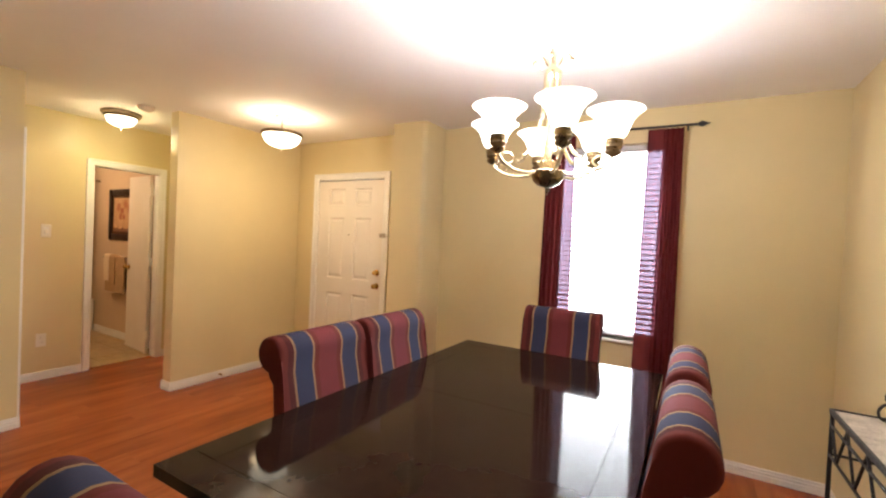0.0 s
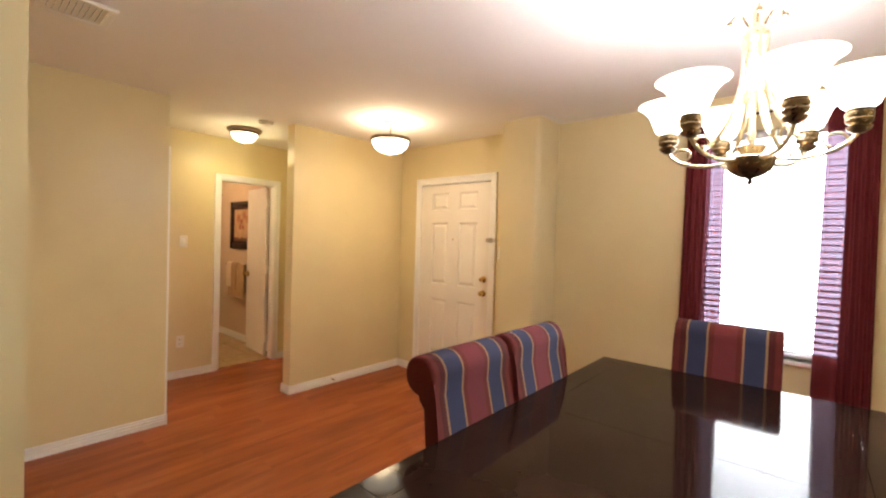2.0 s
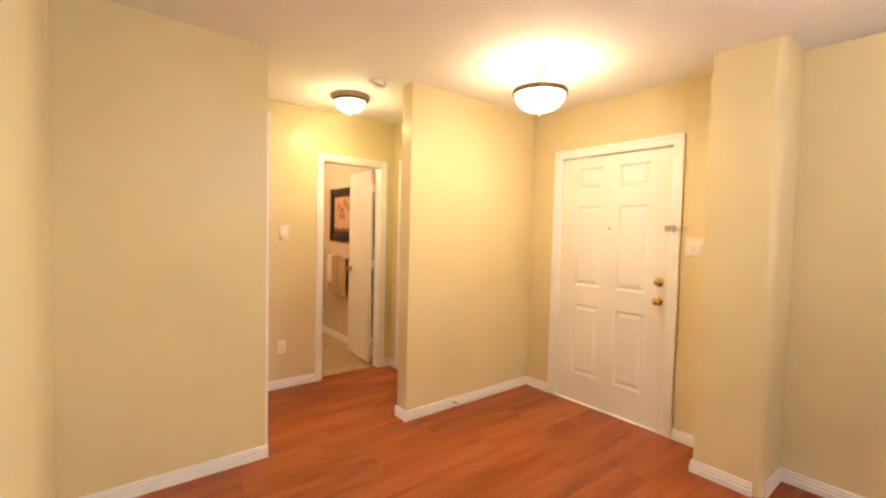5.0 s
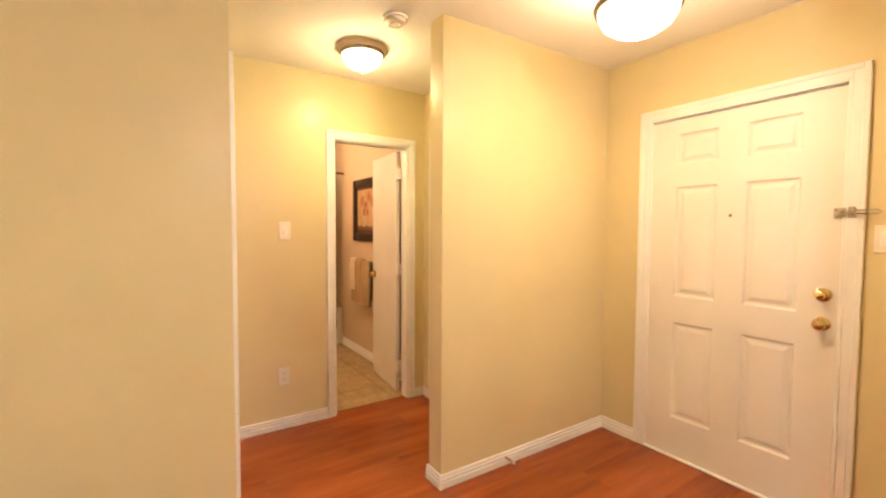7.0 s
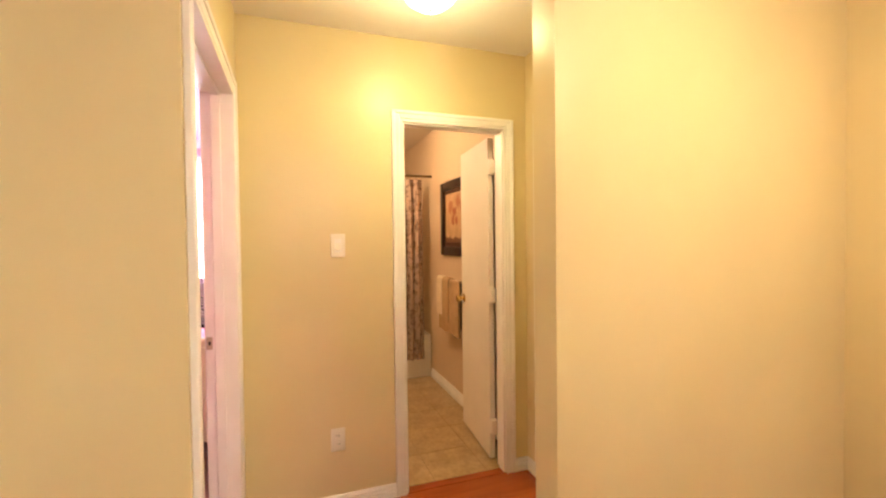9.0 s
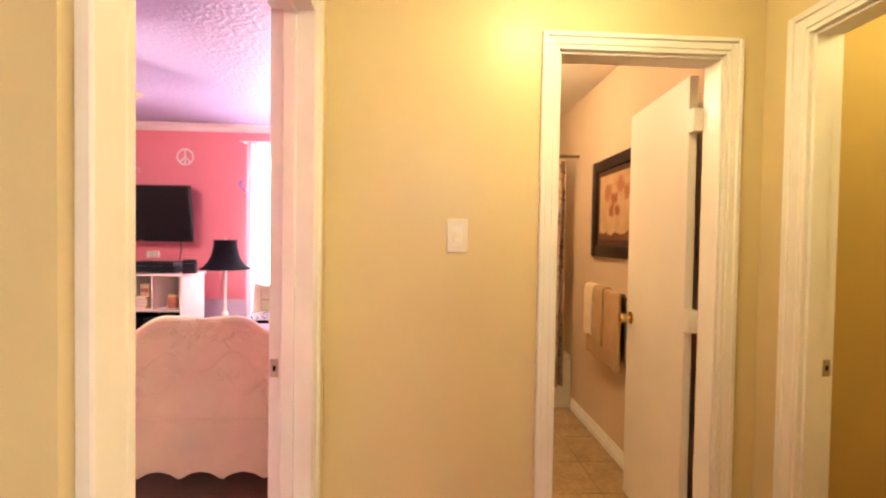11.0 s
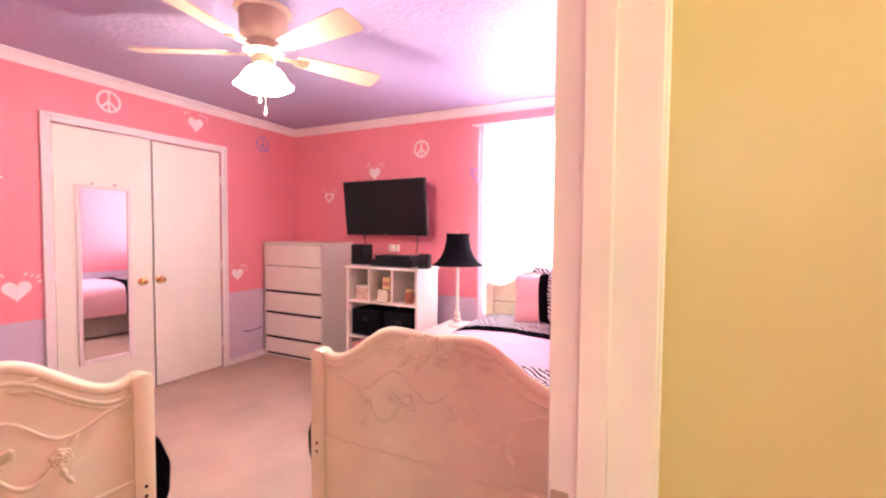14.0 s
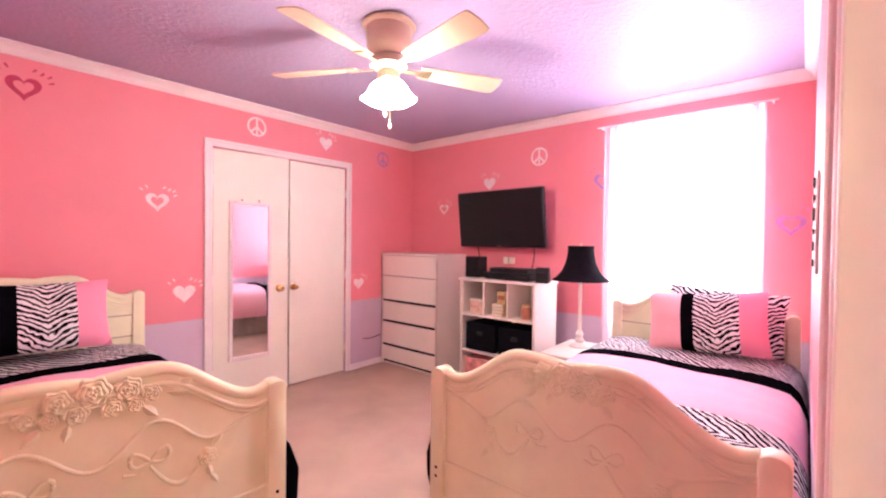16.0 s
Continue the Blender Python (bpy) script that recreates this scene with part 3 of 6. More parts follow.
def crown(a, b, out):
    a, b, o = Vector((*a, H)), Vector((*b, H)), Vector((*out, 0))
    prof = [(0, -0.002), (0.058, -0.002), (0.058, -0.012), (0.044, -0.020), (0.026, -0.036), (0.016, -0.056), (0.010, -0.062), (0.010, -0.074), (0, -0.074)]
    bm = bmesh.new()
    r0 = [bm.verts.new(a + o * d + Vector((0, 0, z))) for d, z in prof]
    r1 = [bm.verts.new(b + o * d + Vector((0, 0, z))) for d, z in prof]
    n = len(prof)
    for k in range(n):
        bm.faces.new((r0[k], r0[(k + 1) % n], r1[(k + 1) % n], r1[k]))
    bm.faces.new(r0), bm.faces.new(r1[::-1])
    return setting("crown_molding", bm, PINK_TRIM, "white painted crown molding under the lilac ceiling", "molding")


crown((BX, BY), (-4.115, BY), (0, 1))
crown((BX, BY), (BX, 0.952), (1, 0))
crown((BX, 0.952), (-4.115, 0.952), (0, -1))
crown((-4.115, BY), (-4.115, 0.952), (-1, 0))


def casing(name, axis, plane, out, lo, hi, top, w=0.058, material=TRIM, label="white painted stepped door casing"):
    """Three trim boards round an opening, with a raised outer band."""
    th = thing(name, label, "door casing", kind="structure")

    def board(u0, u1, z0, z1, d):
        p, q = sorted((plane, plane + out * d))
        return B(u0, u1, p, q, z0, z1, bevel=0.003) if axis == "x" else B(p, q, u0, u1, z0, z1, bevel=0.003)
    for u0, u1, z0, z1 in [(lo - w, lo, 0, top + w), (hi, hi + w, 0, top + w), (lo, hi, top, top + w)]:
        part("casing_board", board(u0, u1, z0, z1, 0.013), material, th)
    k = w * 0.40
    for u0, u1, z0, z1 in [(lo - w - 0.001, lo - w + k, 0, top + w), (hi + w - k, hi + w + 0.001, 0, top + w), (lo - w + k, hi + w - k, top + w - k, top + w + 0.001)]:
        part("casing_bead", board(u0, u1, z0, z1, 0.019), material, th)
    return th


def jambs(axis, p0, p1, lo, hi, top, stop_at, material=TRIM):
    """Lining boards of an opening, with the thin stop that a door closes on."""
    th = thing("door_jamb", "white painted door lining with a stop", "door frame", kind="structure")
    s0, s1 = stop_at

    def bx(u0, u1, q0, q1, z0, z1):
        return B(u0, u1, q0, q1, z0, z1, bevel=0.002) if axis == "x" else B(q0, q1, u0, u1, z0, z1, bevel=0.002)
    part("jamb", bx(lo - 0.0, lo + 0.016, p0, p1, 0, top), material, th)
    part("jamb", bx(hi - 0.016, hi, p0, p1, 0, top), material, th)
    part("head_jamb", bx(lo + 0.016, hi - 0.016, p0, p1, top - 0.016, top), material, th)
    part("stop", bx(lo + 0.016, lo + 0.027, s0, s1, 0, top - 0.016), material, th)
    part("stop", bx(hi - 0.027, hi - 0.016, s0, s1, 0, top - 0.016), material, th)
    part("head_stop", bx(lo + 0.027, hi - 0.027, s0, s1, top - 0.027, top - 0.016), material, th)
    return th


casing("door_casing", "x", 3.38, -1, -3.60, -2.665, 2.050)
casing("door_casing", "y", -5.08, 1, 1.850, 2.486, DOOR_Z, w=0.043)
casing("door_casing", "x", 1.06, 1, -4.90, -4.075, DOOR_Z)
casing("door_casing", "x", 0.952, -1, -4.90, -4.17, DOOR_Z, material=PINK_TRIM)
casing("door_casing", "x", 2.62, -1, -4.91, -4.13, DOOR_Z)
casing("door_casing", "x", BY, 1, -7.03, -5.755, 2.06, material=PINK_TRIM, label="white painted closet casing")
jambs("x", 3.369, 3.50, -3.60, -2.665, 2.055, (3.435, 3.50))
jb = jambs("y", -5.192, -5.069, 1.850, 2.486, DOOR_Z, (-5.15, -5.082))
jambs("x", 0.941, 1.072, -4.90, -4.075, DOOR_Z, (0.980, 1.018))
jambs("x", 2.609, 2.728, -4.91, -4.13, DOOR_Z, (2.625, 2.68))

# ---- dining room ----
def dining_chair(at, turn):
    """An armless upholstered chair with a scrolled back; local x is its width, it faces -y."""
    th = thing("dining_chair", "roll-back dining chair upholstered in red, blue and tan stripes", "chair", at, turn, "chairs round the table")
    w = 0.235
    front = [(0.0, 0.44), (0.028, 0.60), (0.072, 0.78), (0.104, 0.92)]
    c, r = (0.170, 0.985), 0.069
    roll = [(c[0] + r * math.cos(radians(a)), c[1] + r * math.sin(radians(a))) for a in range(190, -121, -20)]
    back = [(0.150, 0.88), (0.126, 0.70), (0.080, 0.44)]
    bm = slab(bmesh.new(), [(y, z) for y, z in front + roll + back], -w, w, "x", bevel=0.014, seg=3)
    part("backrest", bm, FABRIC, th)
    part("seat", B(-w, w, -0.46, 0.07, 0.34, 0.475, bevel=0.03, seg=3), FABRIC, th)
    part("seat_frame", B(-w + 0.01, w - 0.01, -0.44, 0.06, 0.30, 0.345, bevel=0.004), ESPRESSO, th)
    for sx in (-1, 1):
        for y in (-0.42, 0.04):
            part("leg", rod(bmesh.new(), (sx * 0.20, y, 0), (sx * 0.20, y, 0.31), 0.018, 0.027, 4), ESPRESSO, th, smooth=False)
    return th


TABLE_Z = 0.795
table = thing("dining_table", "long glossy espresso wooden extension dining table", "table", (-0.664, 1.54, 0))
tx, ty, edge = 0.576, 0.955, 0.105
for y0, y1 in ((-ty, -ty + edge), (ty - edge, ty)):
    part("end_board", B(-tx, tx, y0, y1, TABLE_Z - 0.036, TABLE_Z, bevel=0.0009), ESPRESSO, table)
for y0, y1 in ((-ty + edge + 0.001, -0.0005), (0.0005, ty - edge - 0.001)):
    part("leaf", B(-tx + edge + 0.0005, tx - edge - 0.0005, y0, y1, TABLE_Z - 0.036, TABLE_Z, bevel=0.0009), ESPRESSO, table)
    for x0, x1 in ((-tx, -tx + edge - 0.0005), (tx - edge + 0.0005, tx)):
        part("side_board", B(x0, x1, y0, y1, TABLE_Z - 0.036, TABLE_Z, bevel=0.0009), ESPRESSO, table)
for sx in (-1, 1):
    part("apron", B(sx * 0.45 - 0.012, sx * 0.45 + 0.012, -0.85, 0.85, 0.66, TABLE_Z - 0.036), ESPRESSO, table)
    part("apron", B(-0.438, 0.438, sx * 0.86 - 0.012, sx * 0.86 + 0.012, 0.66, TABLE_Z - 0.036), ESPRESSO, table)
    for sy in (-1, 1):
        part("leg", rod(bmesh.new(), (sx * 0.45, sy * 0.86, 0), (sx * 0.45, sy * 0.86, TABLE_Z - 0.036), 0.048, 0.062, 4), ESPRESSO, table, smooth=False)
for at, turn in [((-1.164, 1.255, 0), 90), ((-1.164, 1.760, 0), 90), ((-0.66, 2.478, 0), 0), ((-0.150, 1.25, 0), -90), ((-0.150, 1.82, 0), -90), ((-0.67, 0.427, 0), 180)]:
    dining_chair(at, turn)

# chandelier
CH = (-0.500, 1.635)
ch = thing("chandelier", "six-light brass chandelier with lit frosted bell shades", "chandelier", (*CH, 1.640))
ch.scale = (0.95, 0.95, 0.94)
part("finial", lathe(bmesh.new(), [(0, 0), (0.005, 0.004), (0.003, 0.012), (0.010, 0.020), (0.006, 0.028), (0.020, 0.040)], seg=20), BRONZE, ch)
part("hub_bowl", lathe(bmesh.new(), [(0.018, 0.036), (0.040, 0.044), (0.058, 0.058), (0.066, 0.078), (0.070, 0.100), (0.066, 0.104), (0.0, 0.106)], seg=36), BRONZE, ch)
part("leaf_cup", lathe(bmesh.new(), [(0.014, 0.104), (0.030, 0.118), (0.044, 0.140), (0.040, 0.142), (0.022, 0.120), (0.0, 0.112)], seg=36, wave=0.22, waves=6), BRASS_PALE, ch)
part("column", lathe(bmesh.new(), [(0.014, 0.11), (0.010, 0.15), (0.013, 0.18), (0.009, 0.21), (0.009, 0.46), (0.016, 0.49), (0.030, 0.50), (0.034, 0.515), (0.026, 0.53), (0.012, 0.54), (0.009, 0.57), (0.014, 0.59), (0.006, 0.61), (0.005, 0.82)], seg=20), BRASS_PALE, ch)
part("canopy", lathe(bmesh.new(), [(0.010, 0.812), (0.030, 0.822), (0.058, 0.847), (0.064, 0.876), (0.0, 0.877)], seg=28), BRASS_PALE, ch)
for k in range(8):
    a = radians(45 * k + 10)
    ca, sa = math.cos(a), math.sin(a)
    bm = tube(bmesh.new(), [(r * ca, r * sa, z) for r, z in [(0.022, 0.545), (0.040, 0.582), (0.060, 0.588), (0.074, 0.570)]], 0.0035, 6)
    bmesh.ops.create_icosphere(bm, subdivisions=2, radius=0.010, matrix=Matrix.Translation((0.075 * ca, 0.075 * sa, 0.563)))
    part("crown_leaf", bm, BRASS_PALE if k % 2 else BRONZE, ch)
for k in range(6):
    a = radians(-63 + 60 * k)
    ca, sa = math.cos(a), math.sin(a)
    rib = [(0.030, 0.52), (0.030, 0.45), (0.033, 0.38), (0.045, 0.31), (0.066, 0.24), (0.096, 0.185), (0.122, 0.155), (0.138, 0.150), (0.140, 0.162)]
    part("rib", tube(bmesh.new(), [(r * ca, r * sa, z) for r, z in rib], 0.0075, 8), BRASS_PALE, ch)
    curve = [(0.055, 0.100), (0.085, 0.088), (0.130, 0.086), (0.175, 0.092), (0.215, 0.108), (0.238, 0.126), (0.252, 0.146), (0.256, 0.156)]
    part("arm", tube(bmesh.new(), [(r * ca, r * sa, z) for r, z in curve], 0.0065, 8), BRASS_PALE, ch)
    loop = [(0.205 + 0.030 * math.cos(q) * (1 - 0.05 * q), 0.132 + 0.024 * math.sin(q) * (1 - 0.05 * q)) for q in [-1.4 + i * 0.36 for i in range(17)]]
    part("scroll", tube(bmesh.new(), [(r * ca, r * sa, z) for r, z in loop], 0.0042, 6), BRASS_PALE, ch)
    at = (0.256 * ca, 0.256 * sa, 0)
    part("drip_cup", lathe(bmesh.new(), [(0.0, 0.144), (0.010, 0.146), (0.026, 0.156), (0.030, 0.166), (0.014, 0.170)], at, seg=24), BRONZE, ch)
    part("socket", lathe(bmesh.new(), [(0.014, 0.168), (0.030, 0.178), (0.033, 0.186), (0.030, 0.190), (0.033, 0.196), (0.033, 0.206), (0.028, 0.210), (0.031, 0.216), (0.0, 0.220)], at, seg=24), BRONZE, ch)
    part("shade", lathe(bmesh.new(), [(0.027, 0.216), (0.044, 0.230), (0.055, 0.258), (0.066, 0.288), (0.090, 0.316), (0.106, 0.326), (0.102, 0.328), (0.086, 0.319), (0.062, 0.291), (0.050, 0.258), (0.038, 0.233), (0.0, 0.222)], at, seg=32), SHADE_GLASS, ch, "lit frosted bell-shaped glass shade")


# window with blinds
def window(name, label, axis, p, lo, hi, z0, z1, out, material, rail=True):
    th = thing(name, label, "window", kind="structure")

    def bx(u0, u1, d0, d1, a, b):
        q0, q1 = sorted((p + out * d0, p + out * d1))
        return B(u0, u1, q0, q1, a, b, bevel=0.003) if axis == "x" else B(q0, q1, u0, u1, a, b, bevel=0.003)
    f = 0.04
    part("window_sill", bx(lo - 0.03, hi + 0.03, -0.030, 0.07, z0 - 0.022, z0), material, th)
    bars = [(lo, lo + f, z0, z1), (hi - f, hi, z0, z1), (lo + f, hi - f, z0, z0 + f), (lo + f, hi - f, z1 - f, z1)]
    if rail:
        bars.append((lo + f, hi - f, (z0 + z1) / 2 - 0.018, (z0 + z1) / 2 + 0.018))
    for u0, u1, a, b in bars:
        part("window_frame", bx(u0, u1, 0.075, 0.115, a, b), material, th)
    for a, b in [(z0 + f, (z0 + z1) / 2 - 0.018), ((z0 + z1) / 2 + 0.018, z1 - f)] if rail else [(z0 + f, z1 - f)]:
        pn = part("pane", bx(lo + f, hi - f, 0.093, 0.097, a, b), PANE, th)
        pn.visible_shadow = False
    return th


window("window_1", "white framed sash window behind open blinds", "x", 3.38, -0.96, -0.15, 0.77, 2.22, 1, TRIM, False)
bl = thing("window_blind", "white horizontal slat blind hung open in the window", "window blind", (-0.555, 3.425, 0))
part("head_rail", B(-0.395, 0.395, -0.022, 0.022, 2.17, 2.215, bevel=0.004), BLIND, bl)
part("bottom_rail", B(-0.395, 0.395, -0.02, 0.02, 0.785, 0.80, bevel=0.004), BLIND, bl)
sl = slab(bmesh.new(), [(-0.021, -0.002), (0.0, 0.002), (0.021, -0.001), (0.021, 0.0005), (0.0, 0.0035), (-0.021, -0.0005)], -0.393, 0.393, "x")
first = part("slat", sl, BLIND, bl)
zs = [0.815 + 0.0395 * i for i in range(35)]
first.location.z = zs[0]
first.rotation_euler.x = radians(12)
for z in zs[1:]:
    s = first.copy()
    scene.collection.objects.link(s)
    s.location.z = z
for x in (-0.28, 0.28):
    part("ladder_cord", rod(bmesh.new(), (x, -0.024, 0.80), (x, -0.024, 2.17), 0.0012, seg=6), BLIND, bl)


def curtain(name, label, axis, at, lo, hi, z0, z1, folds, depth, material, lo_b=None, hi_b=None, seed=1, tabs=0, owner=None):
    """A hanging cloth with gathered folds; it may spread or gather towards its hem."""
    rnd = random.Random(seed)
    lo_b, hi_b = lo if lo_b is None else lo_b, hi if hi_b is None else hi_b
    nu, nz = folds * 10, 26
    ph = [rnd.uniform(-0.6, 0.6) for _ in range(folds + 2)]
    bm = bmesh.new()
    grid = []
    for j in range(nz + 1):
        s = j / nz
        row = []
        for i in range(nu + 1):
            u = i / nu
            w = u + 0.012 * math.sin(3 * s + ph[int(u * folds)] * 2) * math.sin(math.pi * u)
            x = (lo + (hi - lo) * w) * (1 - s) + (lo_b + (hi_b - lo_b) * w) * s
            d = depth * (0.55 + 0.45 * s) * math.sin(2 * math.pi * folds * u + ph[int(u * folds)] * 0.8 + 0.5 * math.sin(2.2 * s + 5 * u))
            z = z1 + (z0 - z1) * s - (0.022 * abs(math.sin(math.pi * tabs * u)) * (1 - s) ** 6 if tabs else 0)
            row.append(bm.verts.new((x, at + d, z) if axis == "x" else (at + d, x, z)))
        grid.append(row)
    for a, b in zip(grid, grid[1:]):
        for i in range(nu):
            bm.faces.new((a[i], a[i + 1], b[i + 1], b[i]))
    ob = part(name, bm, material, owner, label if owner else "")
    return ob if owner else tagged(ob, label, "curtain")


panel = curtain("curtain", "burgundy sheer curtain panel hanging in soft folds", "x", 3.275, -1.00, -0.855, 0.12, 2.285, 4, 0.022, BURGUNDY, -1.03, -0.875, 3)
curtain("single_layer", "thin ungathered edge of the sheer", "x", 3.275, -0.858, -0.785, 0.12, 2.285, 1, 0.008, THIN_BURGUNDY, -0.879, -0.765, 4, owner=panel)
panel = curtain("curtain", "burgundy sheer curtain panel hanging in soft folds", "x", 3.275, -0.195, -0.070, 0.12, 2.285, 4, 0.022, BURGUNDY, -0.215, -0.06, 5)
curtain("single_layer", "thin ungathered edge of the sheer", "x", 3.275, -0.290, -0.192, 0.12, 2.285, 1, 0.008, THIN_BURGUNDY, -0.325, -0.211, 6, owner=panel)
cr = thing("curtain_rod", "dark bronze curtain rod with leaf finials", "curtain rod", (-0.52, 3.275, 2.30))
part("rod", rod(bmesh.new(), (-0.52, 0, 0), (0.52, 0, 0), 0.008, seg=12), BLACK_IRON, cr)
for s in (-1, 1):
    part("finial", slab(bmesh.new(), [(s * 0.52, -0.004), (s * 0.55, -0.020), (s * 0.60, 0), (s * 0.55, 0.020), (s * 0.52, 0.004)], -0.006, 0.006, "y", bevel=0.002), BLACK_IRON, cr)
    part("bracket", rod(bmesh.new(), (s * 0.47, 0, 0), (s * 0.47, 0.105, -0.01), 0.006, seg=8), BLACK_IRON, cr)

# wrought iron console
co = thing("console_table", "black wrought iron console table with a mosaic stone top", "table", (0.655, 1.70, 0))
part("tabletop", B(-0.13, 0.13, -0.50, 0.50, 0.836, 0.848, bevel=0.003), STONE_TOP, co)
for x in (-0.136, 0.136):
    part("rim", B(x - 0.006, x + 0.006, -0.506, 0.506, 0.832, 0.853, bevel=0.002), BLACK_IRON, co)
    for z in (0.790, 0.672):
        part("side_rail", B(x - 0.004, x + 0.004, -0.500, 0.500, z - 0.005, z + 0.005, bevel=0.0015), BLACK_IRON, co)
    for k in range(-2, 3):
        part("lattice_bar", tube(bmesh.new(), [(x, k * 0.2 - 0.1, 0.832), (x, k * 0.2, 0.672), (x, k * 0.2 + 0.1, 0.832)], 0.005, 6), BLACK_IRON, co)
for y in (-0.50, 0.50):
    part("rim", B(-0.13, 0.13, y - 0.006, y + 0.006, 0.832, 0.853, bevel=0.002), BLACK_IRON, co)
    part("end_rail", B(-0.132, 0.132, y - 0.004, y + 0.004, 0.667, 0.677, bevel=0.0015), BLACK_IRON, co)
    part("lattice_bar", tube(bmesh.new(), [(-0.13, y, 0.832), (0.0, y, 0.672), (0.13, y, 0.832)], 0.005, 6), BLACK_IRON, co)
    for x in (-0.132, 0.132):
        part("leg", rod(bmesh.new(), (x, y, 0), (x, y, 0.834), 0.008, seg=8), BLACK_IRON, co)
so = thing("scroll_ornament", "black wrought iron scroll ornament on the console table", "ornament", (0.668, 2.13, 0.848), 20)
for x0, z0, r0, name in ((-0.012, 0.040, 0.040, "base_scroll"), (0.004, 0.098, 0.032, "middle_scroll"), (0.016, 0.148, 0.026, "upper_scroll")):
    part(name, tube(bmesh.new(), [(x0 + r0 * math.cos(a) * (1 - a / 14), 0.0, z0 + r0 * math.sin(a) * (1 - a / 14)) for a in [i * 0.35 - 1.57 for i in range(22)]], 0.005, 8), BLACK_IRON, so)
part("stem", rod(bmesh.new(), (0.045, 0, 0), (0.045, 0, 0.24), 0.005, seg=8), BLACK_IRON, so)


# ---- ceiling fixtures ----
def bowl_lamp(name, label, at, drop, r):
    th = thing(name, label, "ceiling light", (*at, H))
    part("canopy", lathe(bmesh.new(), [(0.0, 0), (0.065, -0.001), (0.062, -0.018), (0.03, -0.026), (0.0, -0.028)], seg=28) if drop > 0.1
         else lathe(bmesh.new(), [(0.0, 0), (r * 0.98, -0.001), (r * 1.0, -0.016), (r * 0.92, -0.032), (0.0, -0.032)], seg=36), NICKEL if drop > 0.1 else PAN, th)
    if drop > 0.1:
        part("stem", rod(bmesh.new(), (0, 0, -0.02), (0, 0, -drop), 0.011, seg=12), NICKEL, th)
    z = -drop
    deep = 1.0
    if drop < 0.1:
        r, deep = r * 0.82, 0.80
    part("rim", lathe(bmesh.new(), [(r * 0.93, z + 0.012), (r, z + 0.010), (r * 1.03, z - 0.004), (r * 1.0, z - 0.020), (r * 0.93, z - 0.020), (r * 0.93, z + 0.012)], seg=40), BRONZE, th)
    part("bowl", lathe(bmesh.new(), [(r * 0.94, z - 0.004), (r * 0.92, z - 0.035 * deep), (r * 0.80, z - 0.075 * deep), (r * 0.55, z - 0.105 * deep), (r * 0.2, z - 0.120 * deep), (0.0, z - 0.122 * deep)], seg=40), BOWL_GLASS, th, "lit alabaster glass bowl")
    part("finial", lathe(bmesh.new(), [(0.0, z - 0.122 * deep - 0.026), (0.008, z - 0.122 * deep - 0.021), (0.011, z - 0.122 * deep - 0.012), (0.006, z - 0.122 * deep - 0.004), (0.012, z - 0.122 * deep + 0.003)], seg=16), NICKEL, th)
    return th


bowl_lamp("ceiling_light", "semi-flush ceiling lamp with a lit alabaster glass bowl", (-3.14, 2.49), 0.155, 0.170)
bowl_lamp("ceiling_light", "flush ceiling lamp with a lit glass bowl", (-4.528, 1.853), 0.030, 0.155)
sd = thing("smoke_detector", "round white smoke detector on the ceiling", "smoke detector", (-4.088, 1.848, H))
part("base", lathe(bmesh.new(), [(0, 0), (0.068, -0.001), (0.068, -0.012), (0.06, -0.014)], seg=28), PLASTIC, sd)
part("cover", lathe(bmesh.new(), [(0.058, -0.012), (0.054, -0.030), (0.038, -0.036), (0.036, -0.033), (0.026, -0.033), (0.024, -0.038), (0, -0.040)], seg=28), PLASTIC, sd)
cv = thing("ceiling_vent", "white metal ceiling air vent with slats", "vent", (-2.93, 0.365, H))
# black sheet paints the shade of the duct behind the slats
part("duct_shade", B(-0.105, 0.105, -0.105, 0.105, -0.004, -0.001), DARK_AND_GAP_SHADE, cv)
for x0, x1, y0, y1 in [(-0.13, -0.10, -0.13, 0.13), (0.10, 0.13, -0.13, 0.13), (-0.10, 0.10, -0.13, -0.10), (-0.10, 0.10, 0.10, 0.13)]:
    part("frame", B(x0, x1, y0, y1, -0.016, -0.0005, bevel=0.003), TRIM, cv)
for k in range(9):
    y = -0.088 + 0.022 * k
    part("slat", slab(bmesh.new(), [(y - 0.011, -0.012), (y - 0.009, -0.013), (y + 0.012, -0.006), (y + 0.010, -0.005)], -0.10, 0.10, "x"), TRIM, cv)


# ---- doors ----
def knob(parent, at, out, material, r=0.027, name="door_knob"):
    """A turned knob and rose that stick out along out."""
    m = Matrix.Translation(at) @ Vector(out).to_track_quat("Z", "Y").to_matrix().to_4x4()
    return part(name, lathe(bmesh.new(), [(0.0, 0), (0.032, 0.0), (0.033, 0.005), (0.014, 0.010), (0.011, 0.026), (r * 0.85, 0.034), (r, 0.046), (r * 0.85, 0.058), (r * 0.4, 0.063), (0, 0.064)], seg=24, m=m), material, parent)


fd = thing("door_1", "closed white six-panel front door with brass knob", "door", (-3.584, 3.386, 0), kind="structure")
fw, fh = 0.903, 2.028
cols, rws = [(0.150, 0.375), (0.515, 0.745)], [(0.245, 0.825), (0.985, 1.635), (1.765, 1.945)]
bm = bmesh.new()
xs = [0, cols[0][0], cols[0][1], cols[1][0], cols[1][1], fw]
zsr = [0.012, rws[0][0], rws[0][1], rws[1][0], rws[1][1], rws[2][0], rws[2][1], fh]
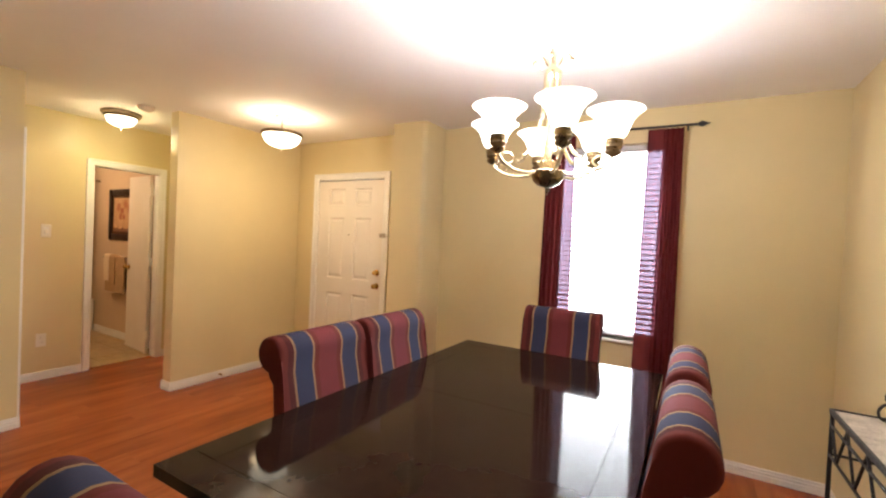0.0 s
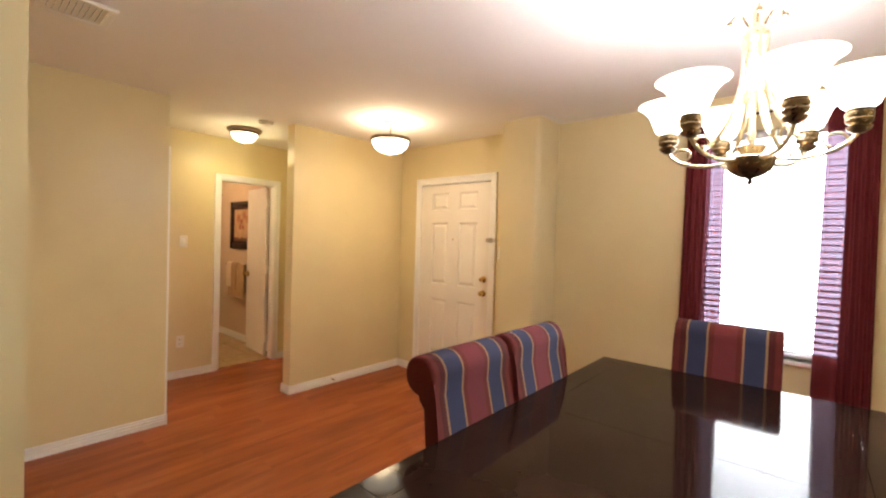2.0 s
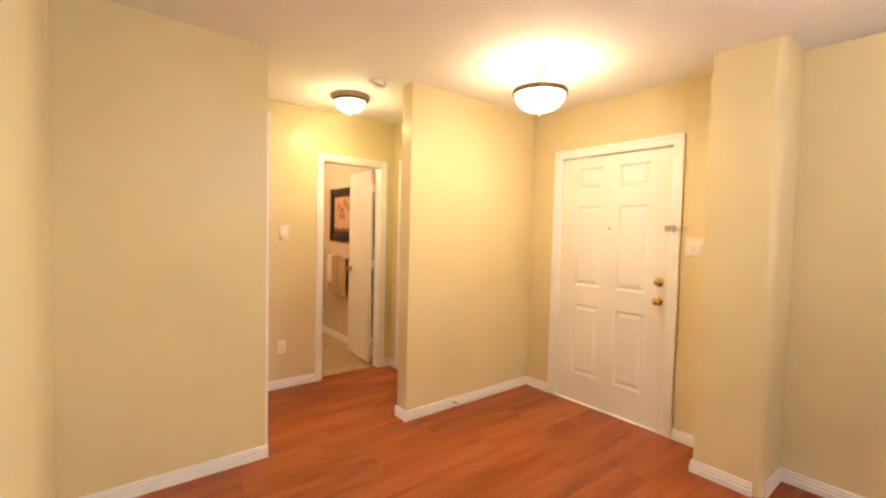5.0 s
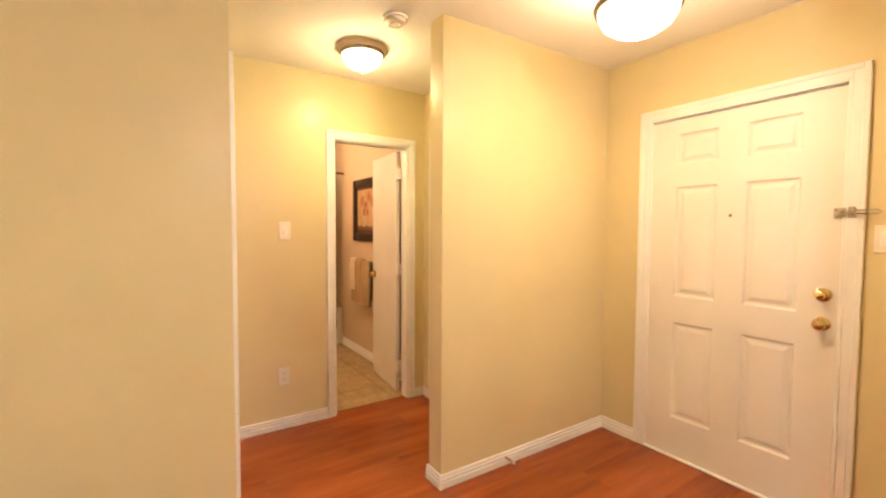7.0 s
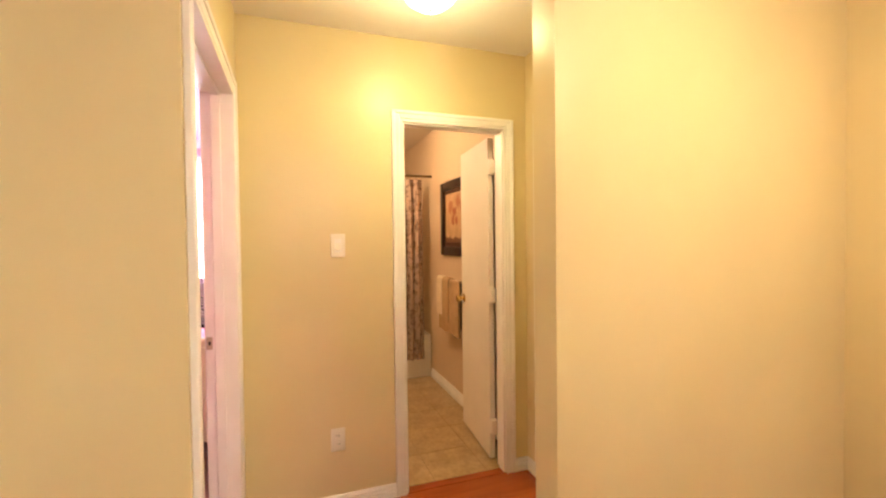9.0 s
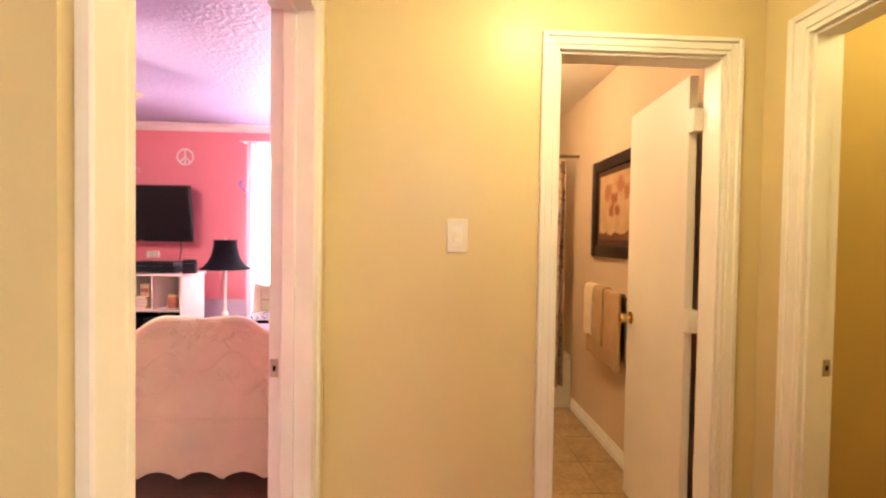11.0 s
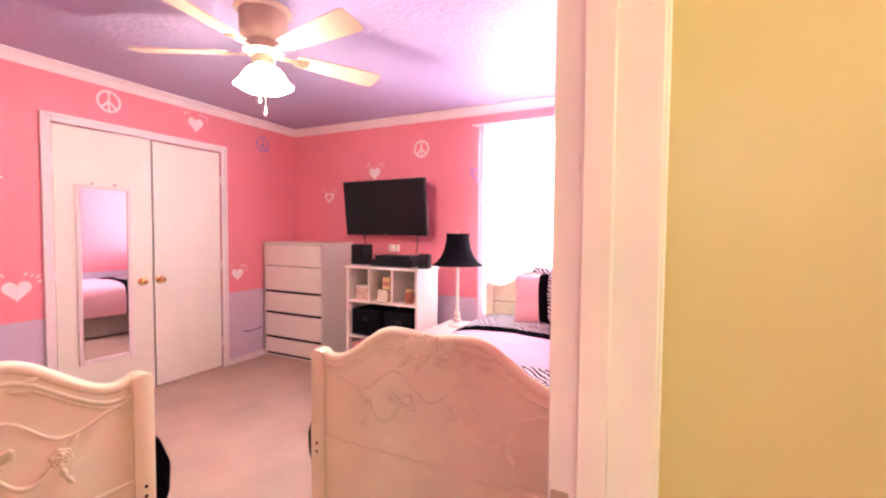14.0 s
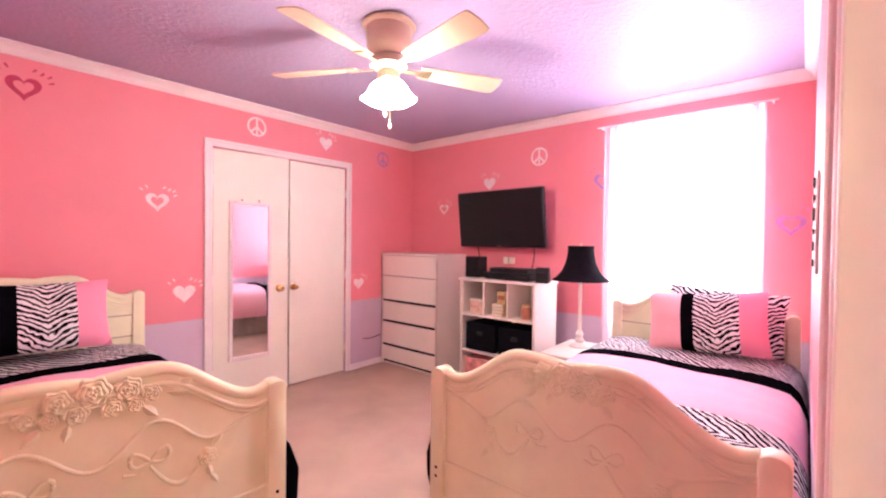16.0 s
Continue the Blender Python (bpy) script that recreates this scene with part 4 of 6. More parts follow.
for i in range(5):
    for j in range(7):
        if i % 2 == 1 and j % 2 == 1:
            x0, x1, z0, z1 = xs[i], xs[i + 1], zsr[j], zsr[j + 1]
            prev = None
            for inset, d in [(0.0, 0.0), (0.010, 0.013), (0.022, 0.013), (0.044, 0.003)]:
                ring = [bm.verts.new(p) for p in [(x0 + inset, d, z0 + inset), (x1 - inset, d, z0 + inset), (x1 - inset, d, z1 - inset), (x0 + inset, d, z1 - inset)]]
                if prev:
                    for k in range(4):
                        bm.faces.new((prev[k], prev[(k + 1) % 4], ring[(k + 1) % 4], ring[k]))
                prev = ring
            bm.faces.new(prev)
        else:
            bm.faces.new([bm.verts.new(p) for p in [(xs[i], 0, zsr[j]), (xs[i + 1], 0, zsr[j]), (xs[i + 1], 0, zsr[j + 1]), (xs[i], 0, zsr[j + 1])]])
box(bm, 0, fw, 0.014, 0.044, 0.012, fh)
for x in (0, fw):
    bm.faces.new([bm.verts.new(p) for p in [(x, 0, 0.012), (x, 0.016, 0.012), (x, 0.016, fh), (x, 0, fh)]])
bmesh.ops.remove_doubles(bm, verts=bm.verts, dist=0.0002)
part("panelled_leaf", bm, DOOR_WHITE, fd, smooth=False)
knob(fd, (0.845, 0, 0.945), (0, -1, 0), BRASS)
knob(fd, (0.845, 0, 1.082), (0, -1, 0), BRASS, 0.020, "deadbolt")
part("peephole", lathe(bmesh.new(), [(0, 0.003), (0.007, 0.003), (0.009, 0.0), (0, 0.0)], seg=16, m=Matrix.Translation((0.443, 0, 1.459)) @ pose(0, 0, 0, 90)), BRONZE, fd)
for z in (0.25, 1.02, 1.80):
    part("hinge", rod(bmesh.new(), (-0.004, -0.006, z - 0.045), (-0.004, -0.006, z + 0.045), 0.006, seg=10), DOOR_WHITE, fd)
part("threshold", B(-0.01, fw + 0.01, -0.02, 0.09, 0.001, 0.012, bevel=0.003), TRIM, fd)
la = thing("swing_bar_latch", "brass swing bar latch on the front door casing", "latch", (-2.665, 3.366, 1.462))
part("mount_plate", B(0.004, 0.030, -0.010, -0.002, -0.024, 0.024, bevel=0.002), NICKEL, la)
part("swing_bar", tube(bmesh.new(), [(0.014, -0.020, 0.008), (0.10, -0.022, 0.008), (0.115, -0.022, 0.0), (0.10, -0.022, -0.008), (0.014, -0.020, -0.008)], 0.004, 8), NICKEL, la)
part("catch_plate", B(-0.045, -0.004, -0.006, 0.014, -0.020, 0.020, bevel=0.002), NICKEL, la)
part("catch_ball", rod(bmesh.new(), (-0.02, -0.006, 0), (-0.02, -0.022, 0), 0.006, seg=10), NICKEL, la)

# bathroom door, swung in against the side wall
bd = thing("door_2", "white flat slab bathroom door standing open", "door", (-5.205, 2.478, 0), 175.0, kind="structure")
part("leaf", B(0.034, 0.608, -0.0, 0.035, 0.012, 2.014, bevel=0.002), DOOR_WHITE, bd)
knob(bd, (0.550, 0.035, 0.955), (0, 1, 0), BRASS)
knob(bd, (0.550, 0.0, 0.955), (0, -1, 0), BRASS)
for z in (0.22, 1.04, 1.83):
    part("hinge", B(-0.006, 0.036, -0.004, 0.037, z - 0.045, z + 0.045, bevel=0.002), DOOR_WHITE, bd)


# ---- switches, outlets, small fittings ----
def plate(name, label, category, at, out, toggles=1, outlet=False, w=0.072, h=0.118):
    """A wall plate; local x across, it faces local -y."""
    turn = {(0, -1): 0, (1, 0): 90, (0, 1): 180, (-1, 0): -90}[out]
    th = thing(name, label, category, at, turn)
    w = w + 0.046 * (toggles - 1)
    part("cover_plate", B(-w / 2, w / 2, -0.006, 0, -h / 2, h / 2, bevel=0.002), PLASTIC, th)
    for k in range(toggles):
        x = (k - (toggles - 1) / 2) * 0.046
        if outlet:
            for z in (-0.021, 0.021):
                part("socket_face", lathe(bmesh.new(), [(0, 0.009), (0.015, 0.009), (0.017, 0.006), (0.017, 0.0)], seg=20, m=Matrix.Translation((x, 0, z)) @ pose(0, 0, 0, 90)), PLASTIC, th)
                for dx in (-0.006, 0.006):
                    # no cut slot: a dark bar paints the shade inside it
                    part("slot", B(x + dx - 0.0012, x + dx + 0.0012, -0.0096, -0.008, z - 0.005, z + 0.005), DARK_AND_GAP_SHADE, th)
        else:
            part("rocker", slab(bmesh.new(), [(-0.006, -0.026), (-0.015, -0.025), (-0.0075, 0.012), (-0.006, 0.012)], x - 0.0135, x + 0.0135, "x", bevel=0.0008), PLASTIC, th)
            part("rocker_rim", B(x - 0.0175, x + 0.0175, -0.0072, -0.0058, -0.0345, 0.0345), TRIM, th)
        for z in (-0.048, 0.048):
            part("screw", rod(bmesh.new(), (x, -0.0075, z), (x, -0.004, z), 0.003, seg=10), PLASTIC, th)
    return th


plate("light_switch", "white rocker light switch on the hall wall", "light switch", (-5.08, 1.519, 1.362), (1, 0))
plate("wall_outlet", "white duplex wall outlet low on the hall wall", "outlet", (-5.08, 1.504, 0.362), (1, 0), outlet=True)
plate("light_switch", "white double rocker switch beside the front door", "light switch", (-2.517, 3.38, 1.344), (0, -1), 2)
plate("light_switch", "white dimmer switch plate near the dining room", "light switch", (-1.83, -0.008, 1.423), (1, 0), w=0.084)
plate("light_switch", "white rocker switch in the side room", "light switch", (-5.08, 3.42, 1.32), (1, 0))
ds = thing("door_stop", "brass spring door stop on the baseboard", "door stop", (-3.896, 2.47, 0.048))
part("spring", tube(bmesh.new(), [(0.065 * i / 60, 0.006 * math.cos(i * 0.9), 0.006 * math.sin(i * 0.9)) for i in range(61)], 0.0016, 5), BRASS, ds)
part("tip", rod(bmesh.new(), (0.065, 0, 0), (0.078, 0, 0), 0.008, seg=12), PLASTIC, ds)
for x, y, name in [(-4.884, 0.958, "strike_plate"), (-4.894, 2.704, "strike_plate")]:
    sp = thing(name, "small brass strike plate let into the door lining", "strike plate", (x, y, 0.953))
    part("plate", B(0, 0.002, -0.012, 0.012, -0.027, 0.027, bevel=0.0008), PAN, sp)
    # dark tab on the plate paints the shade of the latch hole
    part("latch_hole_shade", B(0.0018, 0.0026, -0.004, 0.005, -0.008, 0.008), DARK_AND_GAP_SHADE, sp)

# ---- bathroom ----
bp = thing("framed_picture", "floral print in a wide dark brown frame", "picture", (-6.21, 2.62, 1.575))
pw, ph_ = 0.355, 0.325
for x0, x1, z0, z1 in [(-pw, -pw + 0.075, -ph_, ph_), (pw - 0.075, pw, -ph_, ph_), (-pw + 0.075, pw - 0.075, -ph_, -ph_ + 0.075), (-pw + 0.075, pw - 0.075, ph_ - 0.075, ph_)]:
    part("frame_rail", B(x0, x1, -0.030, -0.001, z0, z1, bevel=0.008, seg=2), FRAME_BROWN, bp)
part("mat", B(-pw + 0.075, pw - 0.075, -0.012, -0.004, -ph_ + 0.075, ph_ - 0.075), MAT_BOARD, bp)
part("print", B(-pw + 0.112, pw - 0.112, -0.0145, -0.0125, -ph_ + 0.112, ph_ - 0.112), PRINT, bp)
tb = thing("towel_bar", "dark metal towel bar on the bathroom wall", "towel bar", (-6.22, 2.62, 1.03))
part("bar", rod(bmesh.new(), (-0.33, -0.065, 0), (0.33, -0.065, 0), 0.008, seg=12), BRONZE, tb)
for x in (-0.33, 0.33):
    part("post", rod(bmesh.new(), (x, -0.075, 0), (x, 0, 0), 0.011, 0.02, 12), BRONZE, tb)


def towel(label, x0, x1, zf, zb, thick, material, lift):
    """A towel folded over the bar, front flap to zf, back flap to zb."""
    bm = bmesh.new()
    prof = [(-0.065 - lift, zf)] + [(-0.065 - lift, 1.03)] + [(-0.065 + lift * math.cos(a), 1.03 + lift * math.sin(a)) for a in [radians(180 - 30 * k) for k in range(1, 7)]] + [(-0.065 + lift, zb)]
    n = 14
    outer, inner = [], []
    for k in range(n + 1):
        x = x0 + (x1 - x0) * k / n
        wv = 0.004 * math.sin(k * 1.3)
        outer.append([bm.verts.new((x, 2.62 + y - (thick if i <= 3 else -thick * 0) + wv * (1 if i < 2 else 0), z + (thick if 2 <= i <= 6 else 0) + 0.004 * math.sin(k * 0.9))) for i, (y, z) in enumerate(prof)])
        inner.append([bm.verts.new((x, 2.62 + y, z)) for y, z in prof])
    for a, b in zip(outer, outer[1:]):
        for i in range(len(prof) - 1):
            bm.faces.new((a[i], a[i + 1], b[i + 1], b[i]))
    for a, b in zip(inner, inner[1:]):
        for i in range(len(prof) - 1):
            bm.faces.new((a[i], b[i], b[i + 1], a[i + 1]))
    for o, i_ in ((outer[0], inner[0]), (outer[-1], inner[-1])):
        for i in range(len(prof) - 1):
            bm.faces.new((o[i], i_[i], i_[i + 1], o[i + 1]))
    for a, b, c, d in zip(outer, outer[1:], inner, inner[1:]):
        bm.faces.new((a[0], b[0], d[0], c[0]))
        bm.faces.new((a[-1], b[-1], d[-1], c[-1]))
    return tagged(part("towel", bm, material), label, "towel")


towel("large tan bath towel folded over the towel bar", -6.46, -5.98, 0.60, 0.66, 0.012, TOWEL_TAN, 0.012)
towel("cream hand towel hung over the bath towel", -6.47, -6.33, 0.735, 0.80, 0.010, TOWEL_CREAM, 0.030)
towel("tan hand towel hung over the bath towel", -6.325, -6.18, 0.70, 0.80, 0.010, TOWEL_TAN, 0.030)
TUB = -6.96
tub = thing("bathtub", "white enamel bathtub behind the shower curtain", "bathtub", (TUB, 1.84, 0))
part("apron", B(-0.04, 0.0, -0.775, 0.775, 0, 0.40, bevel=0.012, seg=3), WHITE_ENAMEL, tub)
part("rim", B(-0.98, 0.005, -0.775, 0.775, 0.40, 0.43, bevel=0.012, seg=3), WHITE_ENAMEL, tub)
SHOWER = two_tone_wall("taupe_floral_shower_fabric", (0.50, 0.35, 0.27), (0.42, 0.30, 0.23), 1.60)
nt_ = SHOWER.node_tree
bsdf_ = nt_.nodes["Principled BSDF"]
plain_cloth = bsdf_.inputs["Base Color"].links[0].from_socket
blot = noise_tex(nt_, coords(nt_, world_space=True), 21, 3)
nt_.links.new(mixed(nt_, ramp(nt_, blot, [(0.50, (0, 0, 0)), (0.58, (0.65,) * 3)]), plain_cloth, (0.13, 0.075, 0.06)), bsdf_.inputs["Base Color"])
bsdf_.inputs["Roughness"].default_value = 0.85
curtain("shower_curtain", "taupe floral shower curtain gathered on its rod", "y", TUB + 0.055, 1.62, 2.52, 0.20, 1.985, 12, 0.030, SHOWER, seed=9)
sr = thing("shower_rod", "dark bronze shower curtain rod with hooks", "curtain rod", (TUB + 0.055, 1.84, 2.02))
part("rod", rod(bmesh.new(), (0, -0.78, 0), (0, 0.78, 0), 0.012, seg=14), BRONZE, sr)
for k in range(12):
    part("hook", tube(bmesh.new(), [(0.016 * math.cos(a), -0.2 + 0.075 * k, 0.016 * math.sin(a) - 0.006) for a in [i * 0.62 for i in range(11)]], 0.0022, 5), BRONZE, sr)

# ---- bedroom ----
fan = thing("ceiling_fan", "cream five-blade flush ceiling fan with lit tulip shades", "ceiling fan", (-5.895, -0.752, H))
part("housing", lathe(bmesh.new(), [(0.0, -0.002), (0.128, -0.003), (0.140, -0.016), (0.136, -0.026), (0.118, -0.034), (0.116, -0.115), (0.108, -0.150), (0.085, -0.178), (0.0, -0.185)], seg=36), BLADE, fan)
part("flywheel", lathe(bmesh.new(), [(0.0, -0.185), (0.095, -0.187), (0.098, -0.225), (0.06, -0.245), (0.0, -0.245)], seg=32), BLADE, fan)
part("light_fitter", lathe(bmesh.new(), [(0.03, -0.24), (0.055, -0.255), (0.06, -0.29), (0.045, -0.315), (0.0, -0.325)], seg=24), BRASS_PALE, fan)
for k in range(5):
    m = pose(0, 0, 0, 0, 0, -62 + 72 * k)
    bm = bmesh.new()
    slab(bm, [(0.17, -0.046), (0.30, -0.058), (0.55, -0.072), (0.632, -0.074), (0.648, -0.062), (0.656, 0.0), (0.648, 0.062), (0.632, 0.074), (0.55, 0.072), (0.30, 0.058), (0.17, 0.046)], -0.003, 0.003, "z", bevel=0.0015, seg=1)
    bmesh.ops.transform(bm, matrix=m @ pose(0, 0, -0.225, -13), verts=bm.verts)
    bl_ob = part("blade", bm, BLADE, fan)
    bm = slab(bmesh.new(), [(0.07, -0.016), (0.15, -0.012), (0.20, -0.034), (0.23, -0.030), (0.23, 0.030), (0.20, 0.034), (0.15, 0.012), (0.07, 0.016)], -0.011, -0.0045, "z", bevel=0.001, seg=1)
    bmesh.ops.transform(bm, matrix=m @ pose(0, 0, -0.225, -13), verts=bm.verts)
    part("blade_iron", bm, BRASS_PALE, fan)
for k in range(4):
    m = pose(0, 0, -0.30, 0, 0, 40 + 90 * k) @ pose(0.042, 0, 0, 0, 160, 0) @ Matrix.Scale(0.97, 4)
    part("tulip_shade", lathe(bmesh.new(), [(0.018, 0.0), (0.030, 0.012), (0.044, 0.045), (0.048, 0.080), (0.060, 0.112), (0.070, 0.122), (0.066, 0.122), (0.056, 0.110), (0.044, 0.080), (0.040, 0.046), (0.0, 0.014)], seg=36, wave=0.09, waves=6, m=m), FAN_GLASS, fan, "lit frosted tulip glass shade")
for x, y, z in [(0.0, 0.012, -0.54), (0.015, -0.012, -0.47)]:
    part("pull_chain", rod(bmesh.new(), (x, y, -0.32), (x, y, z + 0.02), 0.0015, seg=6), BRASS_PALE, fan)
    part("chain_knob", lathe(bmesh.new(), [(0, z - 0.012), (0.007, z - 0.004), (0.008, z + 0.006), (0.003, z + 0.022), (0, z + 0.024)], (x, y, 0), seg=12), FURN_WHITE, fan)

# closet; its unseen shell is added to block sky light behind the door gap
closet = B(-7.15, -5.63, BY - 0.74, BY - 0.70, 0, H)
for x0, x1 in ((-7.15, -7.11), (-5.67, -5.63)):
    box(closet, x0, x1, BY - 0.699, BY - 0.122, 0, H)
box(closet, -7.15, -5.63, BY - 0.74, BY - 0.122, -0.03, -0.002)
box(closet, -7.15, -5.63, BY - 0.74, BY - 0.122, H + 0.002, H + 0.03)
setting("wall_closet", closet, PINK, "unseen inside walls added to keep the shut closet dark", "wall")
cl = thing("door_3", "white flat closet door with a hung mirror", "door", (-5.757, BY, 0), 176.2, kind="structure")
part("leaf", B(0.006, 0.628, 0.006, 0.040, 0.014, 2.052, bevel=0.002), DOOR_WHITE, cl)
knob(cl, (0.545, 0.006, 0.91), (0, -1, 0), BRASS, 0.024)
for z in (0.25, 1.0, 1.80):
    part("hinge", rod(bmesh.new(), (0.002, -0.003, z - 0.04), (0.002, -0.003, z + 0.04), 0.006, seg=8), DOOR_WHITE, cl)
cl2 = thing("door_4", "white flat closet door with a brass knob", "door", (-7.028, BY, 0), 0, kind="structure")
part("leaf", B(0.004, 0.608, -0.040, -0.006, 0.014, 2.052, bevel=0.002), DOOR_WHITE, cl2)
knob(cl2, (0.570, -0.006, 0.91), (0, 1, 0), BRASS, 0.024)
for z in (0.25, 1.0, 1.80):
    part("hinge", rod(bmesh.new(), (0.002, 0.003, z - 0.04), (0.002, 0.003, z + 0.04), 0.006, seg=8), DOOR_WHITE, cl2)
mi = thing("door_mirror", "tall white-framed mirror hung on the closet door", "mirror", (-6.0543, BY + 0.0138, 0.99), -3.8)
mw, mh = 0.174, 0.655
part("mirror_glass", B(-mw + 0.02, mw - 0.02, 0.003, 0.008, -mh + 0.03, mh - 0.02), MIRROR, mi)
for x0, x1, z0, z1 in [(-mw, -mw + 0.028, -mh, mh), (mw - 0.028, mw, -mh, mh), (-mw + 0.028, mw - 0.028, -mh, -mh + 0.034), (-mw + 0.028, mw - 0.028, mh - 0.028, mh)]:
    part("frame_rail", B(x0, x1, 0.001, 0.016, z0, z1, bevel=0.003), PINK_TRIM, mi)
for x in (-0.07, 0.07):
    part("hanger", B(x - 0.008, x + 0.008, 0.001, 0.008, mh, mh + 0.022, bevel=0.002), NICKEL, mi)

# dresser
dr = thing("dresser", "white five-drawer laminate dresser with dark gaps", "dresser", (-7.745, -2.215, 0))
dx, dy, dz = 0.235, 0.404, 1.185
part("side_panel", B(-dx, dx, -dy, -dy + 0.02, 0, dz), FURN_WHITE, dr)
part("side_panel", B(-dx, dx, dy - 0.02, dy, 0, dz), FURN_WHITE, dr)
part("top_panel", B(-dx - 0.0, dx + 0.012, -dy - 0.003, dy + 0.003, dz, dz + 0.022, bevel=0.002), FURN_WHITE, dr)
# black core paints the shade inside the white carcass
part("shade_core", B(-dx + 0.004, dx - 0.03, -dy + 0.02, dy - 0.02, 0.02, dz), DARK_AND_GAP_SHADE, dr)
part("plinth", B(dx - 0.05, dx - 0.035, -dy + 0.02, dy - 0.02, 0.0, 0.045), FURN_WHITE, dr)
zd = [0.048, 0.223, 0.481, 0.704, 0.962, 1.185]
for k, (a, b) in enumerate(zip(zd, zd[1:])):
    if k:
        # dark strip stands in for the shade between two drawer fronts
        part("gap_shade_strip", B(dx - 0.016, dx - 0.010, -dy + 0.02, dy - 0.02, a - 0.024, a + 0.004), DARK_AND_GAP_SHADE, dr)
    part("drawer_front", B(dx - 0.018, dx, -dy + 0.004, dy - 0.004, a + 0.003, b - (0.004 if k == 4 or k == 3 else 0.022), bevel=0.0015), FURN_WHITE, dr)

# cube shelf with its contents
sx0, sx1, sy0, sy1, sz = -7.83, -7.445, -1.467, -0.715, 1.012
sh = thing("shelf_unit", "white cube shelf unit with open compartments", "shelf", ((sx0 + sx1) / 2, (sy0 + sy1) / 2, 0))
hx, hy = (sx1 - sx0) / 2, (sy1 - sy0) / 2
part("top", B(-hx - 0.01, hx + 0.015, -hy - 0.015, hy + 0.015, sz - 0.024, sz, bevel=0.004), FURN_WHITE, sh)
for y in (-hy, hy - 0.02):
    part("side", B(-hx, hx, y, y + 0.02, 0, sz - 0.024), FURN_WHITE, sh)
part("back", B(-hx, -hx + 0.008, -hy + 0.02, hy - 0.02, 0.04, sz - 0.024), FURN_WHITE, sh)
for z in (0.04, 0.350, 0.676):
    part("shelf_board", B(-hx + 0.008, hx, -hy + 0.02, hy - 0.02, z, z + 0.018, bevel=0.001), FURN_WHITE, sh)
for y in (-0.125, 0.118):
    part("divider", B(-hx + 0.008, hx, y - 0.008, y + 0.008, 0.694, sz - 0.024), FURN_WHITE, sh)
part("divider", B(-hx + 0.008, hx, -0.008, 0.008, 0.058, 0.350), FURN_WHITE, sh)
cx, cy = (sx0 + sx1) / 2, (sy0 + sy1) / 2
PAPER = plain("printed_paper", (0.66, 0.42, 0.34), 0.6, var=0.35, vscale=28)
YELLOW = plain("pale_yellow_card", (0.66, 0.46, 0.24), 0.6, var=0.2, vscale=30)
RUST = plain("rust_red_ceramic", (0.42, 0.14, 0.09), 0.4, var=0.3, vscale=25)
FLORAL = plain("pink_floral_cloth", (0.72, 0.30, 0.30), 0.8, var=0.45, vscale=14)
for k, (y, mname) in enumerate([(-0.175, BLACK_CLOTH), (0.175, BLACK_CLOTH)]):
    bn = thing("storage_bin", "black fabric storage bin in the shelf unit", "storage bin", (cx + 0.02, cy + y, 0.368), group="shelf bins")
    part("bin_body", B(-0.15, 0.15, -0.155, 0.155, 0, 0.245, bevel=0.008, seg=2), mname, bn)
    part("pull_tab", B(0.150, 0.154, -0.03, 0.03, 0.14, 0.175, bevel=0.001), BLACK_PLASTIC, bn)
for y in (-0.185, 0.185):
    bn = thing("storage_bin", "pink floral fabric bin on the bottom shelf", "storage bin", (cx + 0.02, cy + y, 0.058), group="shelf bins")
    part("bin_body", B(-0.15, 0.15, -0.150, 0.150, 0, 0.235, bevel=0.008, seg=2), FLORAL, bn)
pb = thing("photo_block", "small pale photo box on the shelf", "box", (cx + 0.10, cy - 0.24, 0.694))
part("box_body", B(-0.03, 0.03, -0.075, 0.055, 0, 0.11, bevel=0.003), PAPER, pb)
part("box_lid", B(-0.034, 0.034, -0.079, 0.059, 0.11, 0.125, bevel=0.003), FURN_WHITE, pb)
for k in range(4):
    bk = thing("book", "small pale yellow book in a stack on the shelf", "book", (cx + 0.09, cy - 0.01 + 0.004 * (k % 2), 0.694 + 0.027 * k), 4 * (k % 3) - 3, "stack of books")
    part("cover", B(-0.06, 0.06, -0.055, 0.055, 0, 0.0255, bevel=0.002), YELLOW, bk)
    part("page_block", B(-0.055, 0.0615, -0.05, 0.05, 0.004, 0.0215), FURN_WHITE, bk)
fg = thing("card_box", "upright yellow and red card box on the books", "box", (cx + 0.08, cy + 0.0, 0.802))
part("box_body", B(-0.03, 0.03, -0.035, 0.045, 0, 0.105, bevel=0.003), YELLOW, fg)
part("label_band", B(0.0295, 0.0310, -0.030, 0.040, 0.035, 0.07), RUST, fg)
jr = thing("jar", "small rust red jar with a pale lid", "jar", (cx + 0.10, cy + 0.245, 0.694))
part("jar_body", lathe(bmesh.new(), [(0, 0), (0.040, 0.001), (0.046, 0.03), (0.044, 0.08), (0.034, 0.10), (0.034, 0.105), (0, 0.105)], seg=24), RUST, jr)
part("lid", lathe(bmesh.new(), [(0.037, 0.105), (0.037, 0.120), (0.01, 0.128), (0, 0.129)], seg=24), YELLOW, jr)

# electronics on the shelf
tz = sz
ab = thing("media_box", "black set-top box on the shelf unit", "media box", (cx + 0.04, cy + 0.125, tz))
part("case", B(-0.12, 0.12, -0.27, 0.17, 0.006, 0.062, bevel=0.004), BLACK_PLASTIC, ab)
